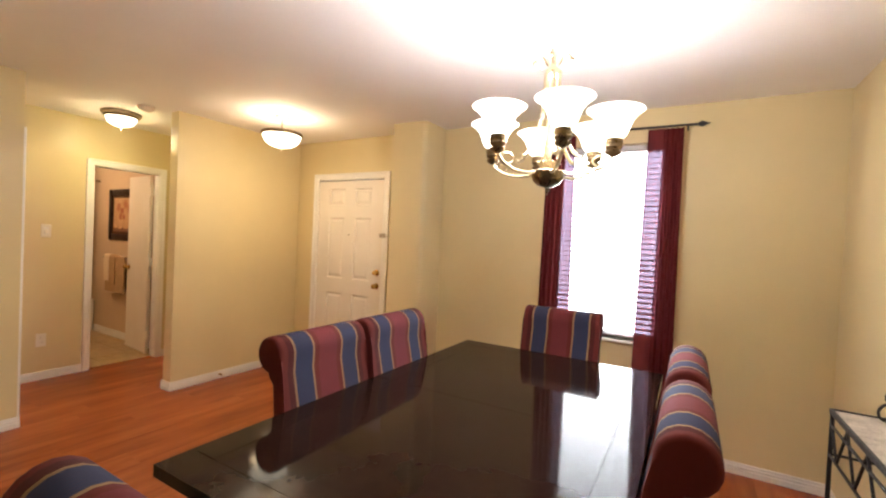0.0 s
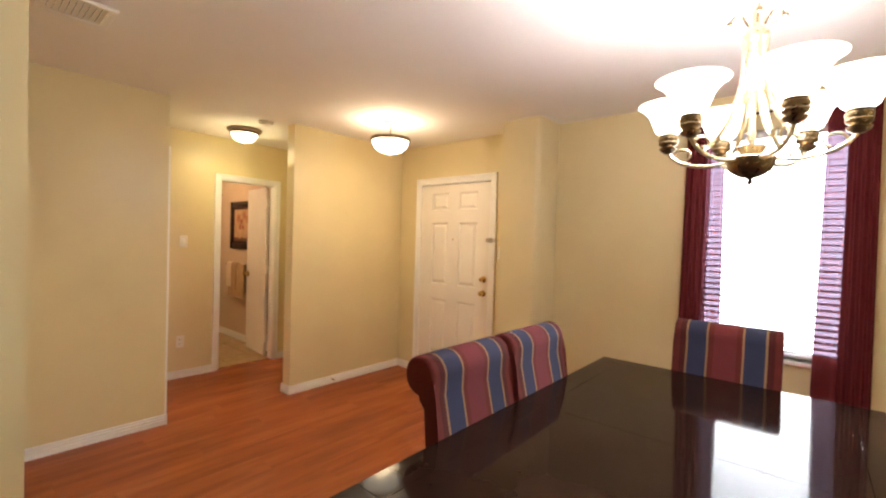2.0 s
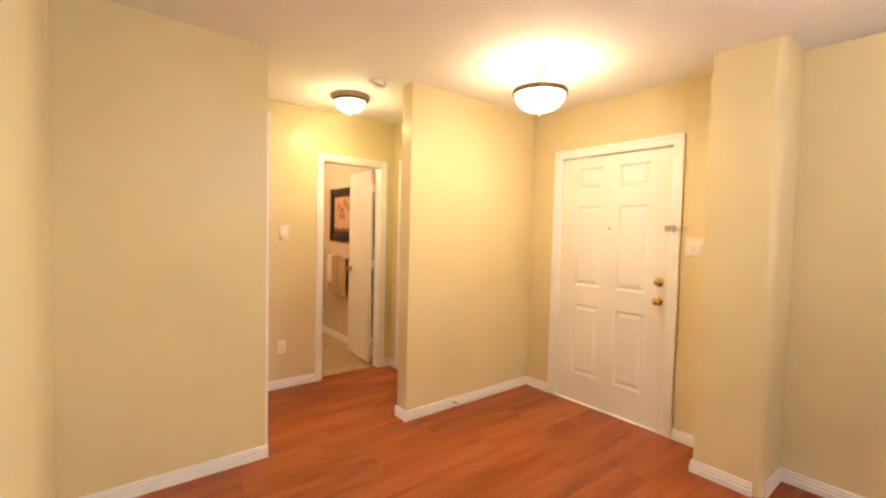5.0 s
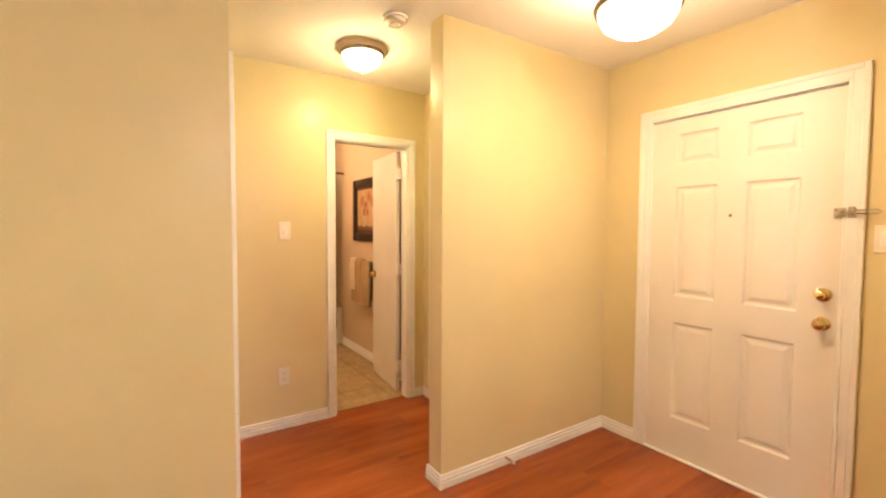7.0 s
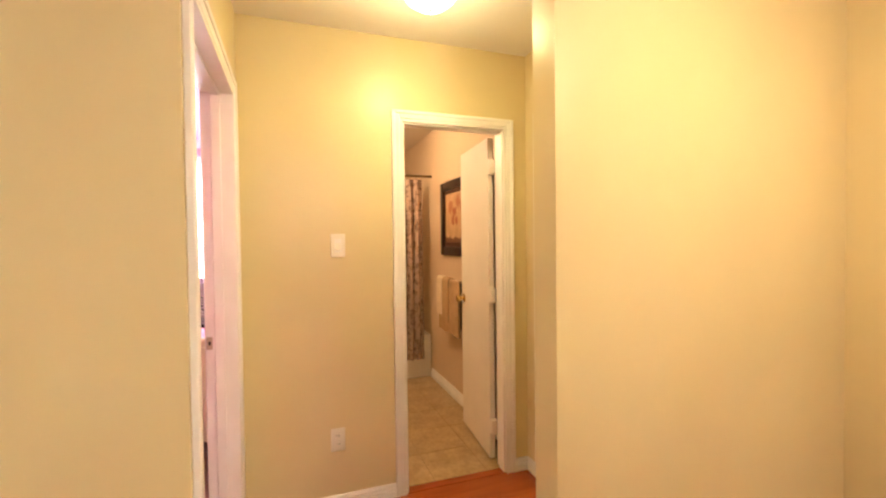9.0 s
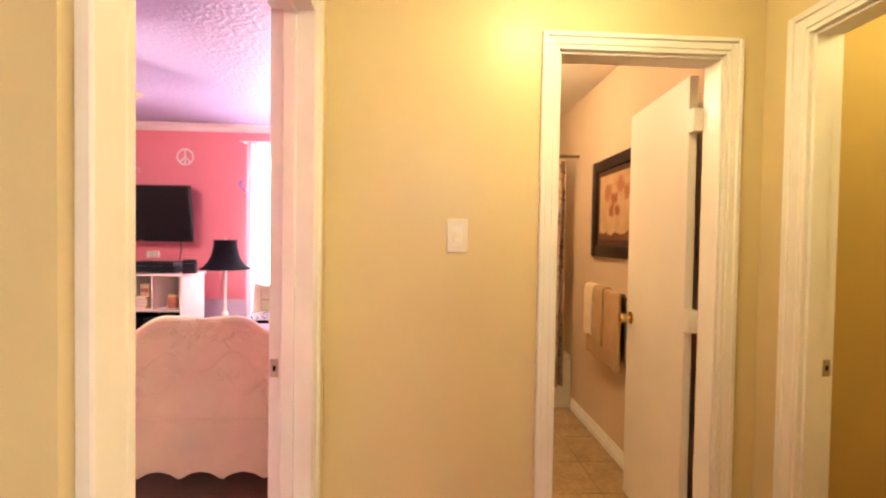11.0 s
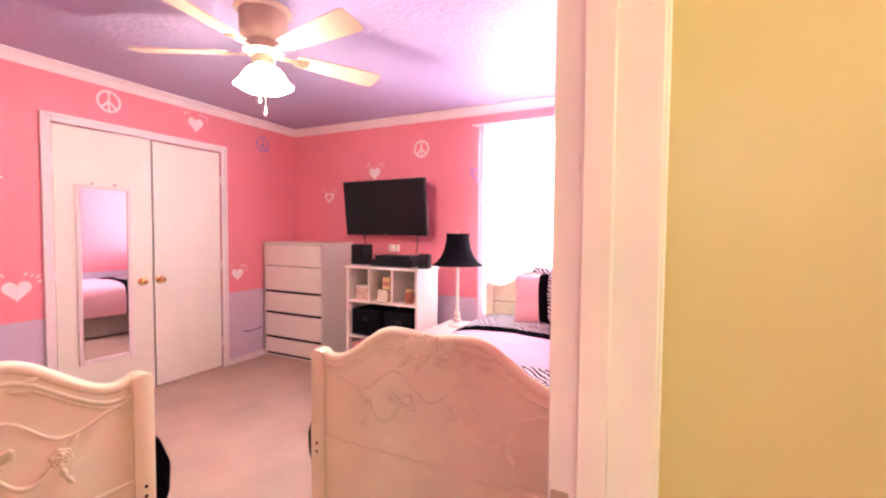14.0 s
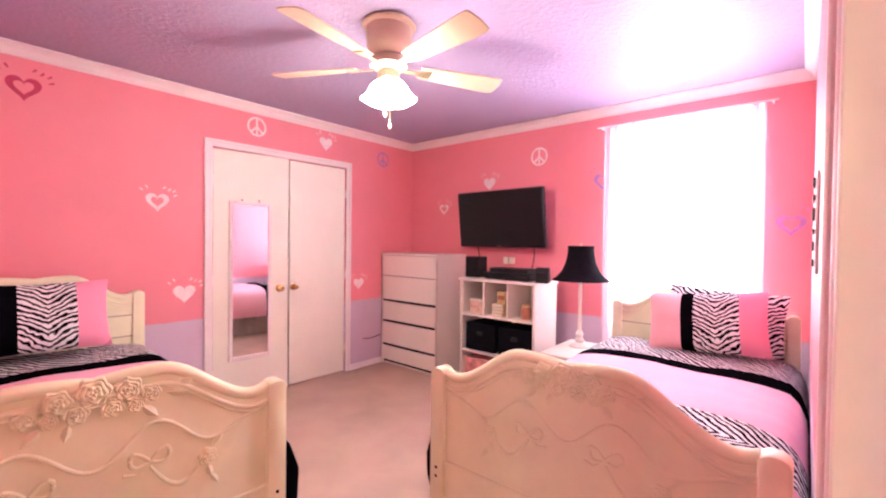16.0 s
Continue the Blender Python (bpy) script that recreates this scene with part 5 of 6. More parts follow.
part("display", B(0.1195, 0.1215, -0.10, 0.10, 0.020, 0.045), TV_BLACK, ab)
for x in (-0.09, 0.09):
    for y in (-0.24, 0.14):
        part("foot", rod(bmesh.new(), (x, y, 0), (x, y, 0.007), 0.012, seg=10), BLACK_PLASTIC, ab)
ab2 = thing("disc_player", "slim black disc player stacked on the box", "disc player", (cx + 0.03, cy + 0.115, tz + 0.063))
part("case", B(-0.10, 0.10, -0.22, 0.15, 0, 0.036, bevel=0.003), BLACK_PLASTIC, ab2)
part("tray_line", B(0.0995, 0.1008, -0.08, 0.08, 0.014, 0.022), TV_BLACK, ab2)
sk = thing("speaker", "black cube speaker on the shelf unit", "speaker", (cx + 0.02, cy - 0.335, tz))
part("cabinet", B(-0.075, 0.075, -0.065, 0.075, 0, 0.19, bevel=0.004), BLACK_PLASTIC, sk)
part("cone", lathe(bmesh.new(), [(0.050, 0.0), (0.046, -0.004), (0.02, -0.014), (0.012, -0.008), (0, -0.006)], seg=24, m=Matrix.Translation((0.0755, 0.005, 0.085)) @ pose(0, 0, 0, 0, 90, 0)), DARK_AND_GAP_SHADE, sk)
ck = thing("alarm_clock", "black rounded alarm clock on the shelf unit", "clock", (cx + 0.12, cy + 0.405, tz), 12)
part("clock_body", slab(bmesh.new(), [(-0.05, 0), (0.05, 0), (0.035, 0.11), (0.015, 0.125), (-0.02, 0.12)], -0.052, 0.052, "y", bevel=0.006), BLACK_PLASTIC, ck)
part("dial", B(0.036, 0.046, -0.045, 0.045, 0.03, 0.09, bevel=0.003), TV_BLACK, ck)

tv = thing("television", "black flat television on a wall bracket", "television", (-7.79, -1.29, 1.557))
tv.matrix_basis = pose(-7.79, -1.29, 1.557, 0, 6.5, -3)
part("bezel", B(-0.025, 0.015, -0.485, 0.485, -0.268, 0.268, bevel=0.006, seg=2), BLACK_PLASTIC, tv)
part("screen", B(0.0148, 0.0165, -0.470, 0.470, -0.248, 0.252), TV_BLACK, tv)
part("bracket", B(-0.17, -0.02, -0.10, 0.10, -0.10, 0.10, bevel=0.004), BLACK_IRON, tv)
part("logo_badge", B(0.0148, 0.0170, -0.02, 0.02, -0.262, -0.255), NICKEL, tv)
for y, dy_ in ((-1.62, 0.02), (-0.98, -0.03)):
    cb = part("cable", tube(bmesh.new(), [(-7.90, y, 1.33), (-7.93, y + dy_ * 0.3, 1.22), (-7.94, y + dy_, 1.12), (-7.90, y + dy_ * 1.6, 1.02)], 0.004, 6), BLACK_PLASTIC)
    tagged(cb, "thin black cable hanging below the television", "cable")
cb = part("cable", tube(bmesh.new(), [(-7.255, BY + 0.008, 0.305), (-7.33, BY + 0.012, 0.292), (-7.42, BY + 0.010, 0.296), (-7.49, BY + 0.012, 0.312)], 0.004, 6), BLACK_PLASTIC)
tagged(cb, "thin dark cable along the wall by the dresser", "cable")
ap = thing("wall_adapter", "two white plug adapters below the television", "adapter", (BX, -1.28, 1.16))
for y in (-0.03, 0.035):
    part("plug", B(0.001, 0.035, y - 0.025, y + 0.025, -0.035, 0.035, bevel=0.005), PLASTIC, ap)

ns = thing("nightstand", "small white nightstand between shelf and bed", "nightstand", (-7.44, -0.345, 0))
part("tabletop", B(-0.28, 0.28, -0.185, 0.185, 0.528, 0.55, bevel=0.006, seg=2), FURN_WHITE, ns)
part("body", B(-0.26, 0.25, -0.165, 0.165, 0.12, 0.528), FURN_WHITE, ns)
for a, b in ((0.14, 0.32), (0.335, 0.515)):
    d = part("drawer", B(0.250, 0.266, -0.155, 0.155, a, b, bevel=0.003), FURN_WHITE, ns)
    part("knob", rod(bmesh.new(), (0.266, 0, (a + b) / 2), (0.286, 0, (a + b) / 2), 0.008, 0.013, 12), NICKEL, d)
for x in (-0.24, 0.23):
    for y in (-0.145, 0.145):
        part("leg", rod(bmesh.new(), (x, y, 0), (x, y, 0.12), 0.014, 0.02, 8), FURN_WHITE, ns)
tl = thing("table_lamp", "white candlestick table lamp with a black bell shade", "lamp", (-7.51, -0.372, 0.55))
part("base", lathe(bmesh.new(), [(0, 0), (0.075, 0.001), (0.075, 0.014), (0.055, 0.025), (0.030, 0.035), (0.036, 0.055), (0.022, 0.075), (0.030, 0.10), (0.018, 0.125), (0, 0.13)], seg=28), FURN_WHITE, tl)
part("stem", lathe(bmesh.new(), [(0.014, 0.12), (0.011, 0.30), (0.013, 0.42), (0.010, 0.56), (0.018, 0.60), (0, 0.61)], seg=18), FURN_WHITE, tl)
part("shade", lathe(bmesh.new(), [(0.098, 0.765), (0.094, 0.745), (0.098, 0.70), (0.112, 0.635), (0.138, 0.575), (0.175, 0.530), (0.212, 0.505), (0.209, 0.503), (0.170, 0.527), (0.133, 0.572), (0.107, 0.634), (0.093, 0.70), (0.089, 0.745)], seg=40), BLACK_CLOTH, tl, "black fabric bell-shaped lampshade")
part("finial", rod(bmesh.new(), (0, 0, 0.60), (0, 0, 0.785), 0.004, 0.006, 8), BRASS_PALE, tl)

window("window_2", "white framed bedroom window flooded with daylight", "y", BX, -0.24, 0.62, 0.68, 2.22, -1, PINK_TRIM, False)
curtain("curtain", "pale pink sheer curtain panel over the bright window", "y", BX + 0.085, -0.345, 0.20, 0.30, 2.29, 9, 0.020, PINK_SHEER, seed=12, tabs=4)
curtain("curtain", "pale pink sheer curtain panel over the bright window", "y", BX + 0.085, 0.18, 0.71, 0.30, 2.29, 9, 0.020, PINK_SHEER, seed=15, tabs=4)
rd = thing("curtain_rod", "thin white curtain rod over the bedroom window", "curtain rod", (BX + 0.085, 0.19, 2.285))
part("rod", rod(bmesh.new(), (0, -0.60, 0), (0, 0.58, 0), 0.007, seg=10), PINK_TRIM, rd)
for y in (-0.57, 0.55):
    part("bracket", rod(bmesh.new(), (-0.083, y, 0), (0.004, y, 0), 0.007, seg=8), PINK_TRIM, rd)


# painted stencils on the walls
def heart_pts(s, n=36):
    return [(s * 16 * math.sin(t) ** 3 / 17, s * (13 * math.cos(t) - 5 * math.cos(2 * t) - 2 * math.cos(3 * t) - math.cos(4 * t)) / 17) for t in [2 * math.pi * k / n for k in range(n)]]


def band(bm, outer, inner, put):
    a, b = [bm.verts.new(put(*p)) for p in outer], [bm.verts.new(put(*p)) for p in inner]
    n = len(a)
    for k in range(n):
        bm.faces.new((a[k], a[(k + 1) % n], b[(k + 1) % n], b[k]))


def stencil(kind, wall, u, z, s, material, label, hollow=False):
    def put(x, y):
        return (u - x, BY + 0.0025, z + y) if wall == "s" else (BX + 0.0025, u + x, z + y)
    bm = bmesh.new()
    if kind == "heart":
        out = heart_pts(s)
        if hollow:
            band(bm, out, heart_pts(s * 0.56), put)
        else:
            bm.faces.new([bm.verts.new(put(*p)) for p in out])
        for k, (px, py) in enumerate([(-1.25, 1.0), (-0.85, 1.25), (0.55, 1.28), (0.95, 1.12), (1.35, 1.02), (1.45, 0.62)]):
            c, w = (px * s, py * s), 0.24 * s
            ang = math.atan2(py, px) if k != 2 else 0.8
            dx_, dy_ = math.cos(ang) * w, math.sin(ang) * w
            nx, ny = -dy_ * 0.3, dx_ * 0.3
            bm.faces.new([bm.verts.new(put(c[0] + a_ * dx_ / 1.6 + b_ * nx, c[1] + a_ * dy_ / 1.6 + b_ * ny)) for a_, b_ in ((-1, -0.6), (1, -1), (1.1, 1), (-1, 0.6))])
    else:
        circ = [(math.cos(2 * math.pi * k / 36), math.sin(2 * math.pi * k / 36)) for k in range(36)]
        band(bm, [(s * x, s * y) for x, y in circ], [(s * 0.80 * x, s * 0.80 * y) for x, y in circ], put)
        for a in (90, 270, 225, 315):
            ca, sa = math.cos(radians(a)), math.sin(radians(a))
            w = s * 0.10
            bm.faces.new([bm.verts.new(put(p * ca - q * sa, p * sa + q * ca)) for p, q in ((0, -w), (s * 0.82, -w), (s * 0.82, w), (0, w))])
    return tagged(part("wall_stencil_" + kind, bm, material, smooth=False), label, "wall painting", "wall stencils")


W_H, W_P = "white heart stencil painted on the pink wall", "white peace sign stencil painted on the pink wall"
stencil("heart", "s", -4.70, 2.22, 0.085, RED_HEART, "crimson outlined heart stencil painted on the pink wall", True)
stencil("heart", "s", -5.385, 1.600, 0.078, WHITE_HEART, "white outlined heart stencil painted on the pink wall", True)
stencil("heart", "s", -5.56, 0.925, 0.080, WHITE_HEART, W_H)
stencil("peace", "s", -6.11, 2.285, 0.082, WHITE_HEART, W_P)
stencil("heart", "s", -6.79, 2.27, 0.075, WHITE_HEART, W_H)
stencil("heart", "s", -7.20, 0.893, 0.070, WHITE_HEART, W_H)
stencil("peace", "s", -7.52, 2.225, 0.082, LILAC_HEART, "lilac peace sign stencil painted on the pink wall")
stencil("heart", "w", -2.13, 1.695, 0.070, WHITE_HEART, "white outlined heart stencil painted on the pink wall", True)
stencil("heart", "w", -1.53, 1.93, 0.075, WHITE_HEART, W_H)
stencil("peace", "w", -0.98, 2.135, 0.085, WHITE_HEART, W_P)
stencil("heart", "w", -0.385, 1.86, 0.085, LILAC_HEART, "lilac outlined heart stencil painted on the pink wall", True)
stencil("heart", "w", 0.845, 1.475, 0.085, LILAC_HEART, "lilac outlined heart stencil painted on the pink wall", True)


# ---- beds ----
COMFORTER = banded_fabric("pink_and_zebra_comforter", 1, 0.0, 2.2, [(0.0, "black"), (0.22, "pink"), (0.36, "zebra"), (0.70, "pink"), (1.325, "black"), (1.51, "zebra")], 25.0, 0, 1, 0.53, 0.9)
SHAM = banded_fabric("pink_black_zebra_sham", 0, -0.4, 0.4, [(-0.4, "damask"), (-0.125, "black"), (-0.055, "zebra"), (0.185, "rose")], 36.0, 2, 0, 0.065, -0.55)
ZEBRA = banded_fabric("zebra_print_pillowcase", 0, -0.4, 0.4, [(-0.4, "zebra"), (0.39, "zebra")], 36.0, 2, 0, 0.0, -0.55)


def crest(u, low, high):
    """Serpentine top line of the boards: a dip beside the posts, a raised middle."""
    a = abs(u)
    if a < 0.30:
        return high - 0.012 - 0.014 * (1 - a / 0.30) ** 2
    if a > 0.90:
        return low + 0.012 * ((a - 0.90) / 0.10) ** 2
    s = (a - 0.30) / 0.60
    return (high - 0.012) + (low - high + 0.012) * (s * s * (3 - 2 * s)) + 0.003 * math.sin(math.pi * min(1.0, s * 2.2))


def rose(bm, at, r, seed):
    """A carved rose in relief: overlapping waves of petals round a tight bud."""
    rnd = random.Random(seed)
    prof = [(1.0, -0.10), (0.97, 0.16), (0.86, 0.24), (0.74, 0.14), (0.70, 0.30), (0.58, 0.36), (0.47, 0.24), (0.44, 0.40), (0.32, 0.45), (0.22, 0.32), (0.19, 0.46), (0.10, 0.48), (0.02, 0.40)]
    seg, rings, turn_ = 30, [], rnd.uniform(0, 6)
    for k, (q, h) in enumerate(prof):
        ph = turn_ + 1.1 * (k // 3)
        n = (6, 5, 5, 3, 3)[min(k // 3, 4)]
        ring = []
        for a in [2 * math.pi * i / seg for i in range(seg)]:
            w = 1 + 0.10 * math.sin(n * a + ph)
            ring.append(bm.verts.new((at[0] + r * q * w * math.cos(a), at[1] - r * h * (1 + 0.22 * math.sin(n * a + ph + 0.8)), at[2] + r * q * w * math.sin(a))))
        rings.append(ring)
    for a, b in zip(rings, rings[1:]):
        for i in range(seg):
            bm.faces.new((a[i], a[(i + 1) % seg], b[(i + 1) % seg], b[i]))
    bm.faces.new(rings[-1])
    return bm


def leaf_shape(bm, at, length, ang):
    pts = [(0, 0), (0.3, 0.20), (0.6, 0.22), (1, 0), (0.6, -0.22), (0.3, -0.20)]
    ca, sa = math.cos(ang), math.sin(ang)
    top = bm.verts.new((at[0] + 0.5 * length * ca, at[1] - 0.010, at[2] + 0.5 * length * sa))
    ring = [bm.verts.new((at[0] + length * (x * ca - y * sa), at[1] + 0.001, at[2] + length * (x * sa + y * ca))) for x, y in pts]
    for k in range(6):
        bm.faces.new((ring[k], ring[(k + 1) % 6], top))


def ribbon_bow(x, z, s):
    """Two loops and a trailing tail in low relief."""
    bm = bmesh.new()
    for sg in (-1, 1):
        tube(bm, [(x + sg * 0.050 * math.sin(t), -0.020, z + 0.020 * math.sin(2 * t) * sg + 0.016 * math.sin(t)) for t in [math.pi * i / 10 for i in range(11)]], 0.0065, 6)
    tube(bm, [(x, -0.019, z - 0.004), (x - s * 0.035, -0.019, z - 0.028), (x - s * 0.065, -0.019, z - 0.020)], 0.0055, 6)
    return bm


def bed(label, at, turn, hw, length, seed, up, head, sham, behind):
    """Twin bed: local y runs from foot (0) to head, the footboard faces -y."""
    th = thing("bed", label, "bed", at, turn, "twin beds")
    n = 48
    us = [-1 + 2 * k / n for k in range(n + 1)]
    ix = hw - 0.062

    def board(name, y, low, high, bottom, post_h, carved):
        top = [(u * ix, crest(u, low, high)) for u in us]
        bot = [(u * ix, bottom + (0.045 * abs(math.sin(2.5 * math.pi * (u + 1))) if carved else 0)) for u in reversed(us)]
        pn = part(name, slab(bmesh.new(), top + bot, y - 0.018, y + 0.018, "y", bevel=0.004, seg=2), CREAM_BED, th)
        rail = bmesh.new()
        tube(rail, [(u * ix, y - 0.004, crest(u, low, high) - 0.004) for u in us], 0.021, 10)
        part("top_rail", rail, CREAM_BED, pn)
        part("bead", tube(bmesh.new(), [(u * ix, y - 0.020, crest(u, low, high) - 0.045) for u in us], 0.007, 8), CREAM_BED, pn)
        part("bead", tube(bmesh.new(), [(u * ix, y - 0.019, crest(u, low, high) - 0.062) for u in us], 0.004, 8), CREAM_BED, pn)
        for s in (-1, 1):
            bm = bmesh.new()
            prof = [(-0.034, 0), (0.034, 0), (0.034, post_h - 0.016), (0.028, post_h - 0.004), (0.012, post_h + 0.004), (-0.012, post_h + 0.004), (-0.028, post_h - 0.004), (-0.034, post_h - 0.016)]
            slab(bm, [(s * (hw - 0.034) + x, z) for x, z in prof], y - 0.034, y + 0.034, "y", bevel=0.006, seg=2)
            part("post", bm, CREAM_BED, th)
        return pn
    fb = board("footboard", 0, 0.806, 0.960, 0.170, 0.828, True)
    hb = board("headboard", length, 0.925 + head, 1.075 + head, 0.25, 0.955 + head, False)
    # no cut groove: thin darker strips paint its shade across the headboard
    for z in (0.80 + head, 0.66 + head):
        part("groove_shade_line", B(-ix, ix, length - 0.0190, length - 0.0178, z - 0.003, z + 0.003), SKIRT, hb)
    if fb:
        spots = [(0, 0.918, 0.040), (-0.075, 0.905, 0.034), (0.078, 0.908, 0.034), (-0.135, 0.880, 0.025), (0.132, 0.884, 0.026), (-0.036, 0.868, 0.028), (0.042, 0.864, 0.027), (0.095, 0.858, 0.020), (-0.09, 0.862, 0.020)]
        for k, (x, z, r) in enumerate(spots):
            part("carved_rose", rose(bmesh.new(), (x, -0.024, z), r, seed + k), CREAM_BED, fb)
        for x, z, l, a in [(-0.17, 0.87, 0.075, 3.3), (0.17, 0.875, 0.075, -0.15), (-0.10, 0.85, 0.06, 3.9), (0.11, 0.85, 0.06, -0.8), (-0.05, 0.845, 0.05, 4.5), (-0.2, 0.885, 0.05, 2.9), (0.2, 0.89, 0.05, 0.2)]:
            lf = bmesh.new()
            leaf_shape(lf, (x, -0.020, z), l, a)
            part("carved_leaf", lf, CREAM_BED, fb)
        # a raised serpentine line under the crest
        part("scroll_line", tube(bmesh.new(), [(u * ix * 0.93, -0.018, 0.745 + 0.048 * math.cos(2 * math.pi * (abs(u) - 0.33) / 0.66) * (1 if abs(u) < 0.66 else 0.45) - (0.0264 if abs(u) >= 0.66 else 0)) for u in us], 0.006, 8), CREAM_BED, fb)
        for s in (-1, 1):
            swag = [(s * (0.13 + 0.15 * t), -0.019, 0.665 - 0.070 * math.sin(math.pi * t) - 0.020 * t) for t in [i / 14 for i in range(15)]]
            part("ribbon", tube(bmesh.new(), swag, 0.007, 8, taper=lambda t: 0.6 + 0.5 * math.sin(math.pi * t)), CREAM_BED, fb)
            part("bow", ribbon_bow(s * 0.13, 0.680, s), CREAM_BED, fb)
            part("carved_rose", rose(bmesh.new(), (s * 0.285, -0.022, 0.640), 0.028, seed + 30), CREAM_BED, fb)
            for at_, l, a in (((s * 0.300, -0.019, 0.665), 0.055, 0.9 if s > 0 else 2.2), ((s * 0.285, -0.019, 0.615), 0.05, -1.3), ((s * 0.295, -0.019, 0.58), 0.045, -1.0 if s > 0 else 4.1)):
                lf = bmesh.new()
                leaf_shape(lf, at_, l, a)
                part("carved_leaf", lf, CREAM_BED, fb)
        part("lower_rail", B(-ix, ix, -0.026, -0.016, 0.455, 0.472, bevel=0.004), CREAM_BED, fb)
    for s in (-1, 1):
        part("side_rail", B(s * (hw - 0.045) - 0.012, s * (hw - 0.045) + 0.012, 0.034, length - 0.034, 0.26, 0.40, bevel=0.003), CREAM_BED, th)
        for z in (0.40, 0.435):
            part("bolt_cap", rod(bmesh.new(), (s * (hw - 0.034), -0.0355, z), (s * (hw - 0.034), -0.030, z), 0.006, seg=12), DARK_AND_GAP_SHADE, th)
    part("mattress", B(-hw + 0.05, hw - 0.05, 0.04, length - 0.04, 0.36, 0.575, bevel=0.04, seg=3), SHEET, th)
    # pleated skirt
    for s in (-1, 1):
        bm = bmesh.new()
        rows = []
        for j, z in enumerate((0.36, 0.03)):
            rows.append([bm.verts.new((s * (hw - 0.030 + 0.010 * math.sin(k * 1.25) * (0.4 + 0.6 * j)), 0.06 + (length - 0.12) * k / 90, z)) for k in range(91)])
        for k in range(90):
            bm.faces.new((rows[0][k], rows[0][k + 1], rows[1][k + 1], rows[1][k]))
        part("bed_skirt", bm, SKIRT, th, "pleated grey beige bed skirt")
    # comforter, its side drops bulging past the posts
    cm = thing("comforter", "pink satin comforter with black and zebra bands", "comforter", at, turn, "bedding")
    rnd = random.Random(seed + 5)
    w = hw + 0.012
    section = [(-w - 0.008, 0.27), (-w - 0.030, 0.33), (-w - 0.034, 0.42), (-w - 0.020, 0.52), (-w + 0.008, 0.585), (-w + 0.045, 0.622), (-w + 0.09, 0.634)] + [(-w + 0.09 + (2 * w - 0.18) * k / 14, 0.640 + 0.012 * math.sin(math.pi * k / 14)) for k in range(1, 14)]
    section += [(-x, z) for x, z in section[6::-1]]
    ny = 64
    y0, y1 = 0.050, length - 0.10
    rows = []
    for j in range(ny + 1):
        y = y0 + (y1 - y0) * j / ny
        row = []
        for x, z in section:
            p = noise.noise(Vector((x * 3 + seed, y * 3.4, z * 2))) * 0.020 + noise.noise(Vector((x * 9, y * 10 + seed, z * 5))) * 0.007
            bulge = 0.085 * math.exp(-((y - 0.15) / 0.13) ** 2) * max(0.0, min(1.0, (0.60 - z) / 0.12)) * (1 if x > 0 else -1)
            row.append((x * (1 + p * 0.3) + bulge, y, (z + p) if z > 0.5 else z + p * 0.3))
        rows.append(row)
    seams = [("foot_band", 0, 0.22), ("lower_panel", 0.22, 0.36), ("zebra_band", 0.36, 0.70), ("middle_panel", 0.70, 1.325), ("black_band", 1.325, 1.51), ("head_panel", 1.51, 9)]
    for name, ya, yb in seams:
        js = [j for j in range(ny) if ya <= (rows[j][0][1] + rows[j + 1][0][1]) / 2 < yb]
        if not js:
            continue
        bm = bmesh.new()
        vs = {j: [bm.verts.new(p) for p in rows[j]] for j in range(js[0], js[-1] + 2)}
        for j in js:
            for i in range(len(section) - 1):
                bm.faces.new((vs[j][i], vs[j][i + 1], vs[j + 1][i + 1], vs[j + 1][i]))
        if js[0] == 0:
            bm.faces.new(vs[0])
        if js[-1] == ny - 1:
            bm.faces.new(vs[ny][::-1])
        part(name, bm, COMFORTER, cm)
    # pillows
    base = Matrix.Translation(at) @ pose(0, 0, 0, 0, 0, turn)

    def pillow(name, label, x, y, z, wx, hz, tk, lean, roll, material):
        bm = bmesh.new()
        m_, k_ = 18, 12
        grid = {}
        for side in (-1, 1):
            for i in range(m_ + 1):
                for j in range(k_ + 1):
                    u, v = -1 + 2 * i / m_, -1 + 2 * j / k_
                    edge = max(abs(u), abs(v)) > 0.999
                    puff = max(0.0, (1 - abs(u) ** 3) * (1 - abs(v) ** 3)) ** 0.6
                    pin = 1 - 0.05 * (1 - abs(v) ** 2) * abs(u) ** 4 * 1.0
                    pin2 = 1 - 0.06 * (1 - abs(u) ** 2) * abs(v) ** 4
                    d = side * tk * puff * (1 + 0.18 * noise.noise(Vector((u * 2 + seed, v * 2, side))))
                    if edge and side == 1:
                        grid[(1, i, j)] = grid[(-1, i, j)]
                    else:
                        grid[(side, i, j)] = bm.verts.new((u * wx * pin, d, v * hz * pin2 + hz))
            for i in range(m_):
                for j in range(k_):
                    bm.faces.new((grid[(side, i, j)], grid[(side, i + 1, j)], grid[(side, i + 1, j + 1)], grid[(side, i, j + 1)]))
        ob = part(name, bm, material)
        ob.matrix_basis = base @ pose(x, y, z) @ pose(0, 0, 0, lean, roll, 0)
        return tagged(ob, label, "pillow", "bedding")
    pillow("pillow", "zebra print pillow leaning behind the sham", sham[0] + behind[0], length - 0.18, 0.665 + up, 0.33, behind[1], 0.07, -14, 3, ZEBRA)
    pillow("pillow", "pink sham with a black band and zebra panel", sham[0], length - 0.36, 0.655 + up, sham[1], 0.20, 0.085, -20, sham[2], SHAM)
    return th


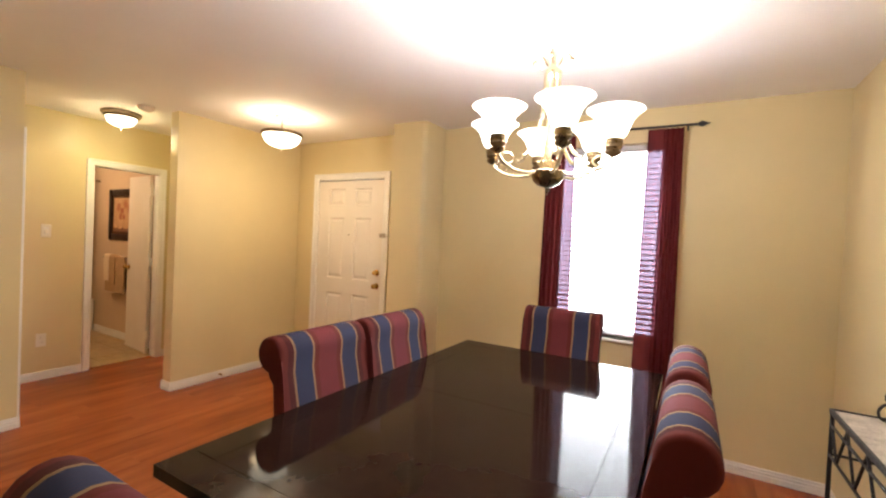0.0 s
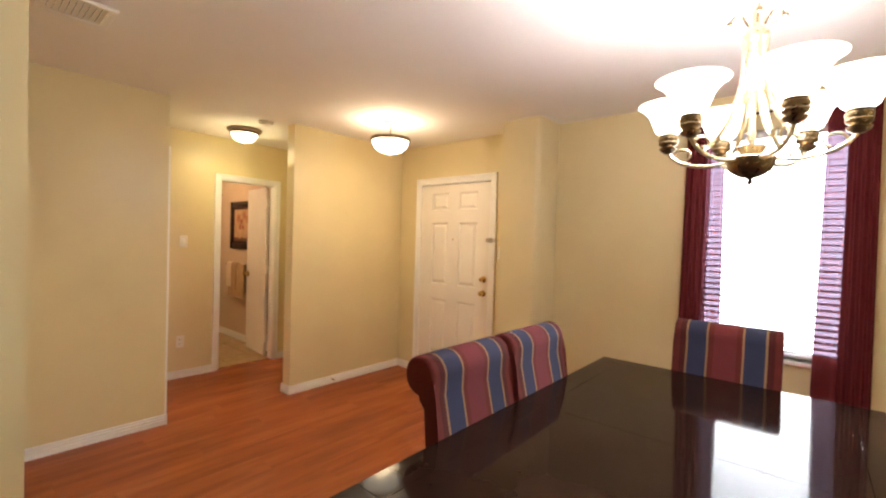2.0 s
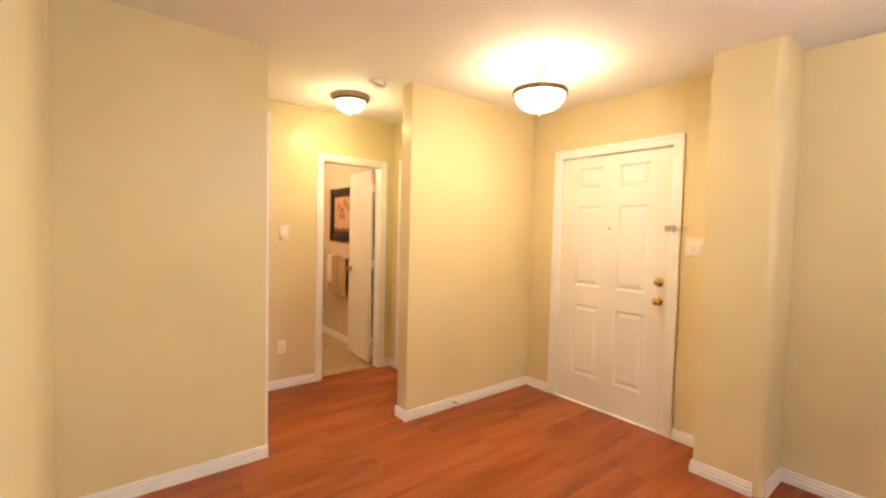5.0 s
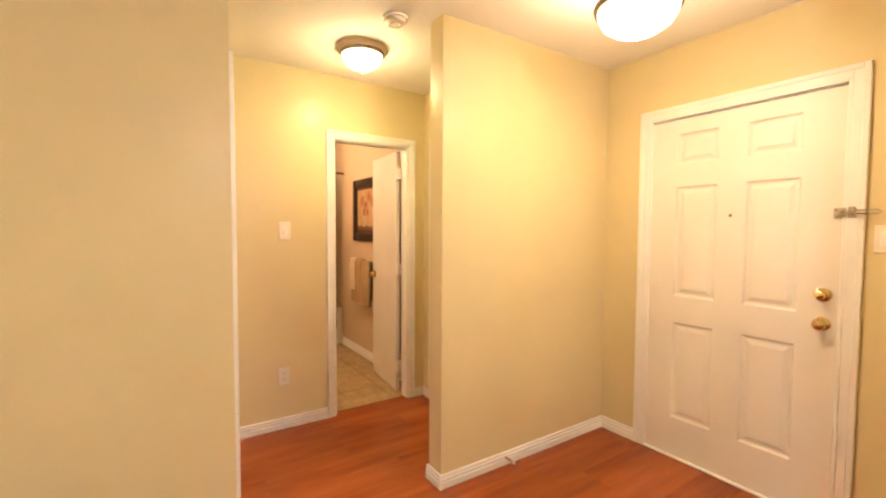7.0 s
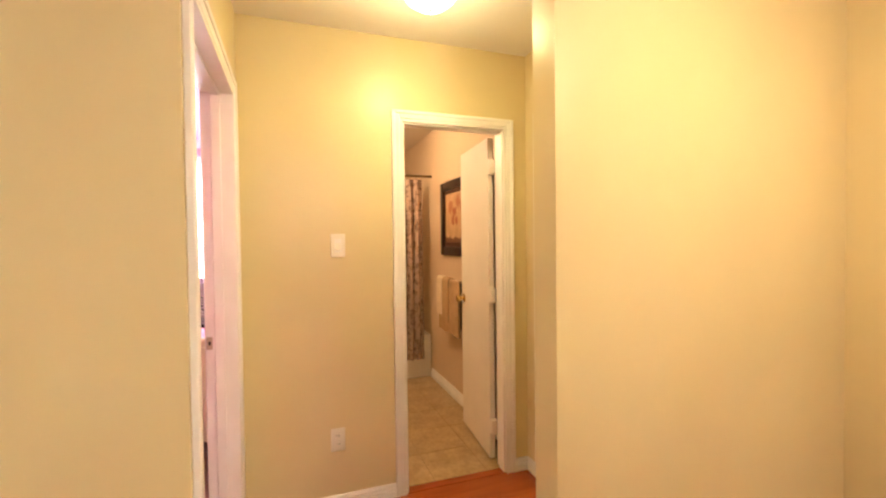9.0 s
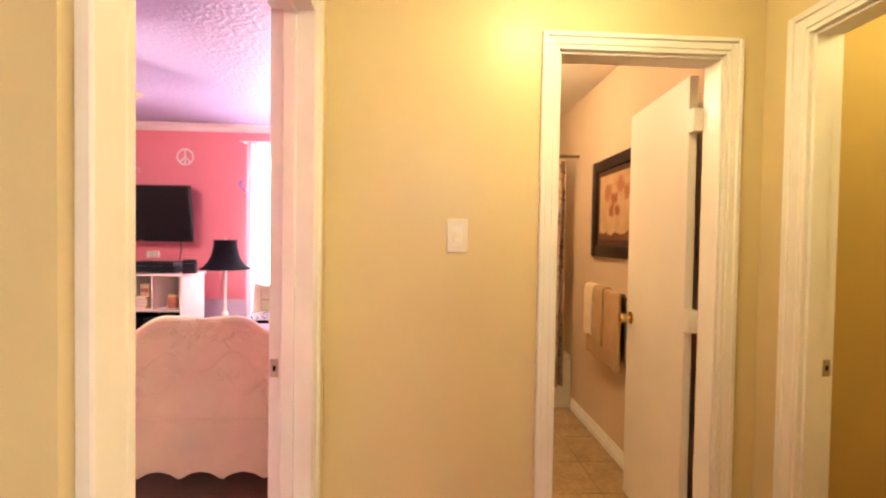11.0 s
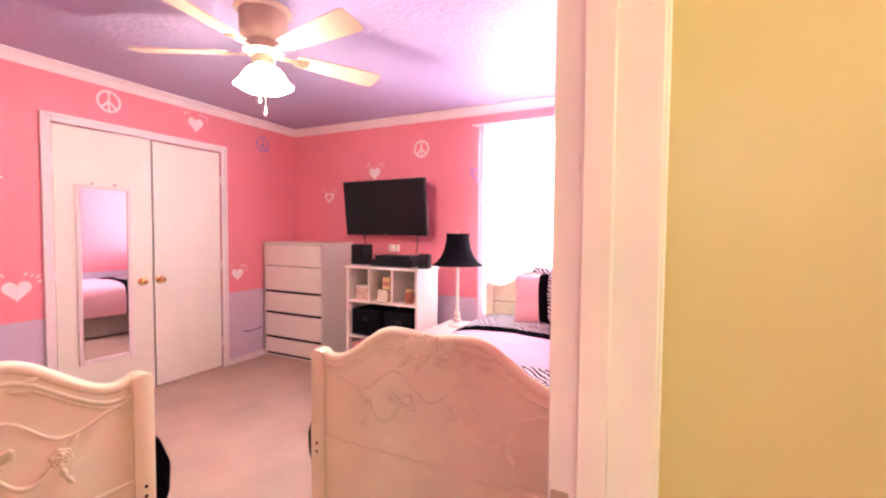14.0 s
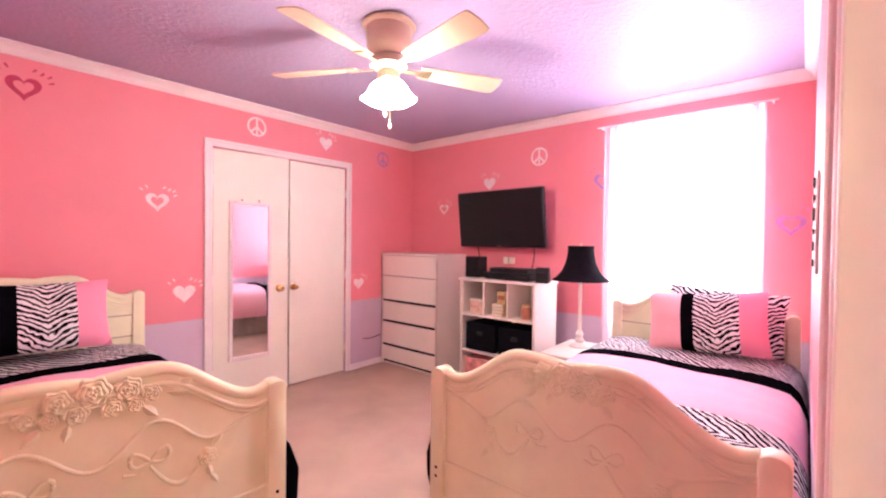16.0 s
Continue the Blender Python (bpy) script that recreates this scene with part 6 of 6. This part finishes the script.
bed("cream carved twin bed with zebra and pink bedding", (-4.645, -0.555, 0), 177.5, 0.545, 2.00, 3, 0.05, 0.018, (-0.03, 0.345, 0), (-0.03, 0.165))
bed("cream carved twin bed beside the bright window", (-5.69, 0.345, 0), 90, 0.565, 2.12, 11, 0.0, -0.060, (0.115, 0.335, -5), (0.05, 0.195))

# a sign with dark lettering on the wall by the bedroom door
sg_ = thing("wall_sign", "narrow white wall sign with dark cut-out lettering", "sign", (-6.28, 0.952, 1.41))
part("board", B(-0.10, 0.10, -0.010, -0.001, -0.165, 0.165, bevel=0.003), PINK_TRIM, sg_)
for z, h, w in ((0.135, 0.030, 0.10), (0.082, 0.022, 0.13), (0.030, 0.040, 0.12), (-0.028, 0.018, 0.15), (-0.076, 0.034, 0.11), (-0.130, 0.024, 0.13)):
    part("letter_bar", B(-w / 2, w / 2, -0.017, -0.0095, z - h / 2, z + h / 2, bevel=0.003), FRAME_BROWN, sg_)

# bright hazy daylight outside the two windows
DAY = plain("overexposed_daylight", (0.9, 0.93, 1.0), 1.0, emit=4.0, emit_col=(0.93, 0.96, 1.0), var=0.02)
setting("backdrop_north", B(-2.6, 1.4, 4.6, 4.62, -0.2, 4.0), DAY, "bright hazy daylight outside the dining window", "backdrop")
setting("backdrop_west", B(-9.6, -9.58, -2.2, 2.6, -0.2, 4.2), DAY, "bright hazy daylight outside the bedroom window", "backdrop")

# ---- floor pieces ----
PW, PL = 0.192, 1.21
plank_meshes = {}


def plank_mesh(w, l):
    key = (round(w, 3), round(l, 3))
    if key not in plank_meshes:
        bm = B(0, w - 0.0005, 0, l - 0.0005, -0.009, 0.0)
        me = bpy.data.meshes.new("plank")
        bm.to_mesh(me)
        bm.free()
        me.materials.append(LAMINATE)
        plank_meshes[key] = me
    return plank_meshes[key]


def lay(x0, x1, y0, y1, phase):
    """Planks that run along y, with staggered ends."""
    x, row = x0, 0
    while x < x1 - 0.004:
        w = min(PW, x1 - x)
        y = y0 - ((row * 0.41 + phase) % 1.0) * PL
        while y < y1 - 0.004:
            a, b = max(y, y0), min(y + PL, y1)
            if b - a > 0.01:
                ob = new("plank", plank_mesh(w, b - a))
                ob.location = (x, a, 0)
                ob.parent = floor
            y += PL
        x += PW
        row += 1


lay(-3.99, 0.80, -2.08, 3.383, 0.15)
lay(-5.08, -3.99, 1.06, 3.90, 0.6)
th_bm = B(-5.135, -5.078, 1.866, 2.470, -0.008, 0.004, bevel=0.002)
setting("trim_threshold", th_bm, LAMINATE, "cherry laminate threshold strip at the bathroom", "threshold")
tile_me = None
ts = 0.33
for i in range(9):
    for j in range(5):
        x0, y0 = -5.14 - ts * (i + 1), 1.06 + ts * j
        x1, y1 = x0 + ts - 0.005, min(y0 + ts - 0.005, 2.62)
        if x1 < TUB:
            continue
        if y1 - y0 < 0.02:
            continue
        bm = B(0, x1 - x0, 0, y1 - y0, -0.006, 0.0, bevel=0.0015)
        me = bpy.data.meshes.new("tile")
        bm.to_mesh(me)
        bm.free()
        me.materials.append(TILE)
        ob = new("tile", me)
        ob.location = (x0, y0, 0.0005)
        ob.parent = bath_floor
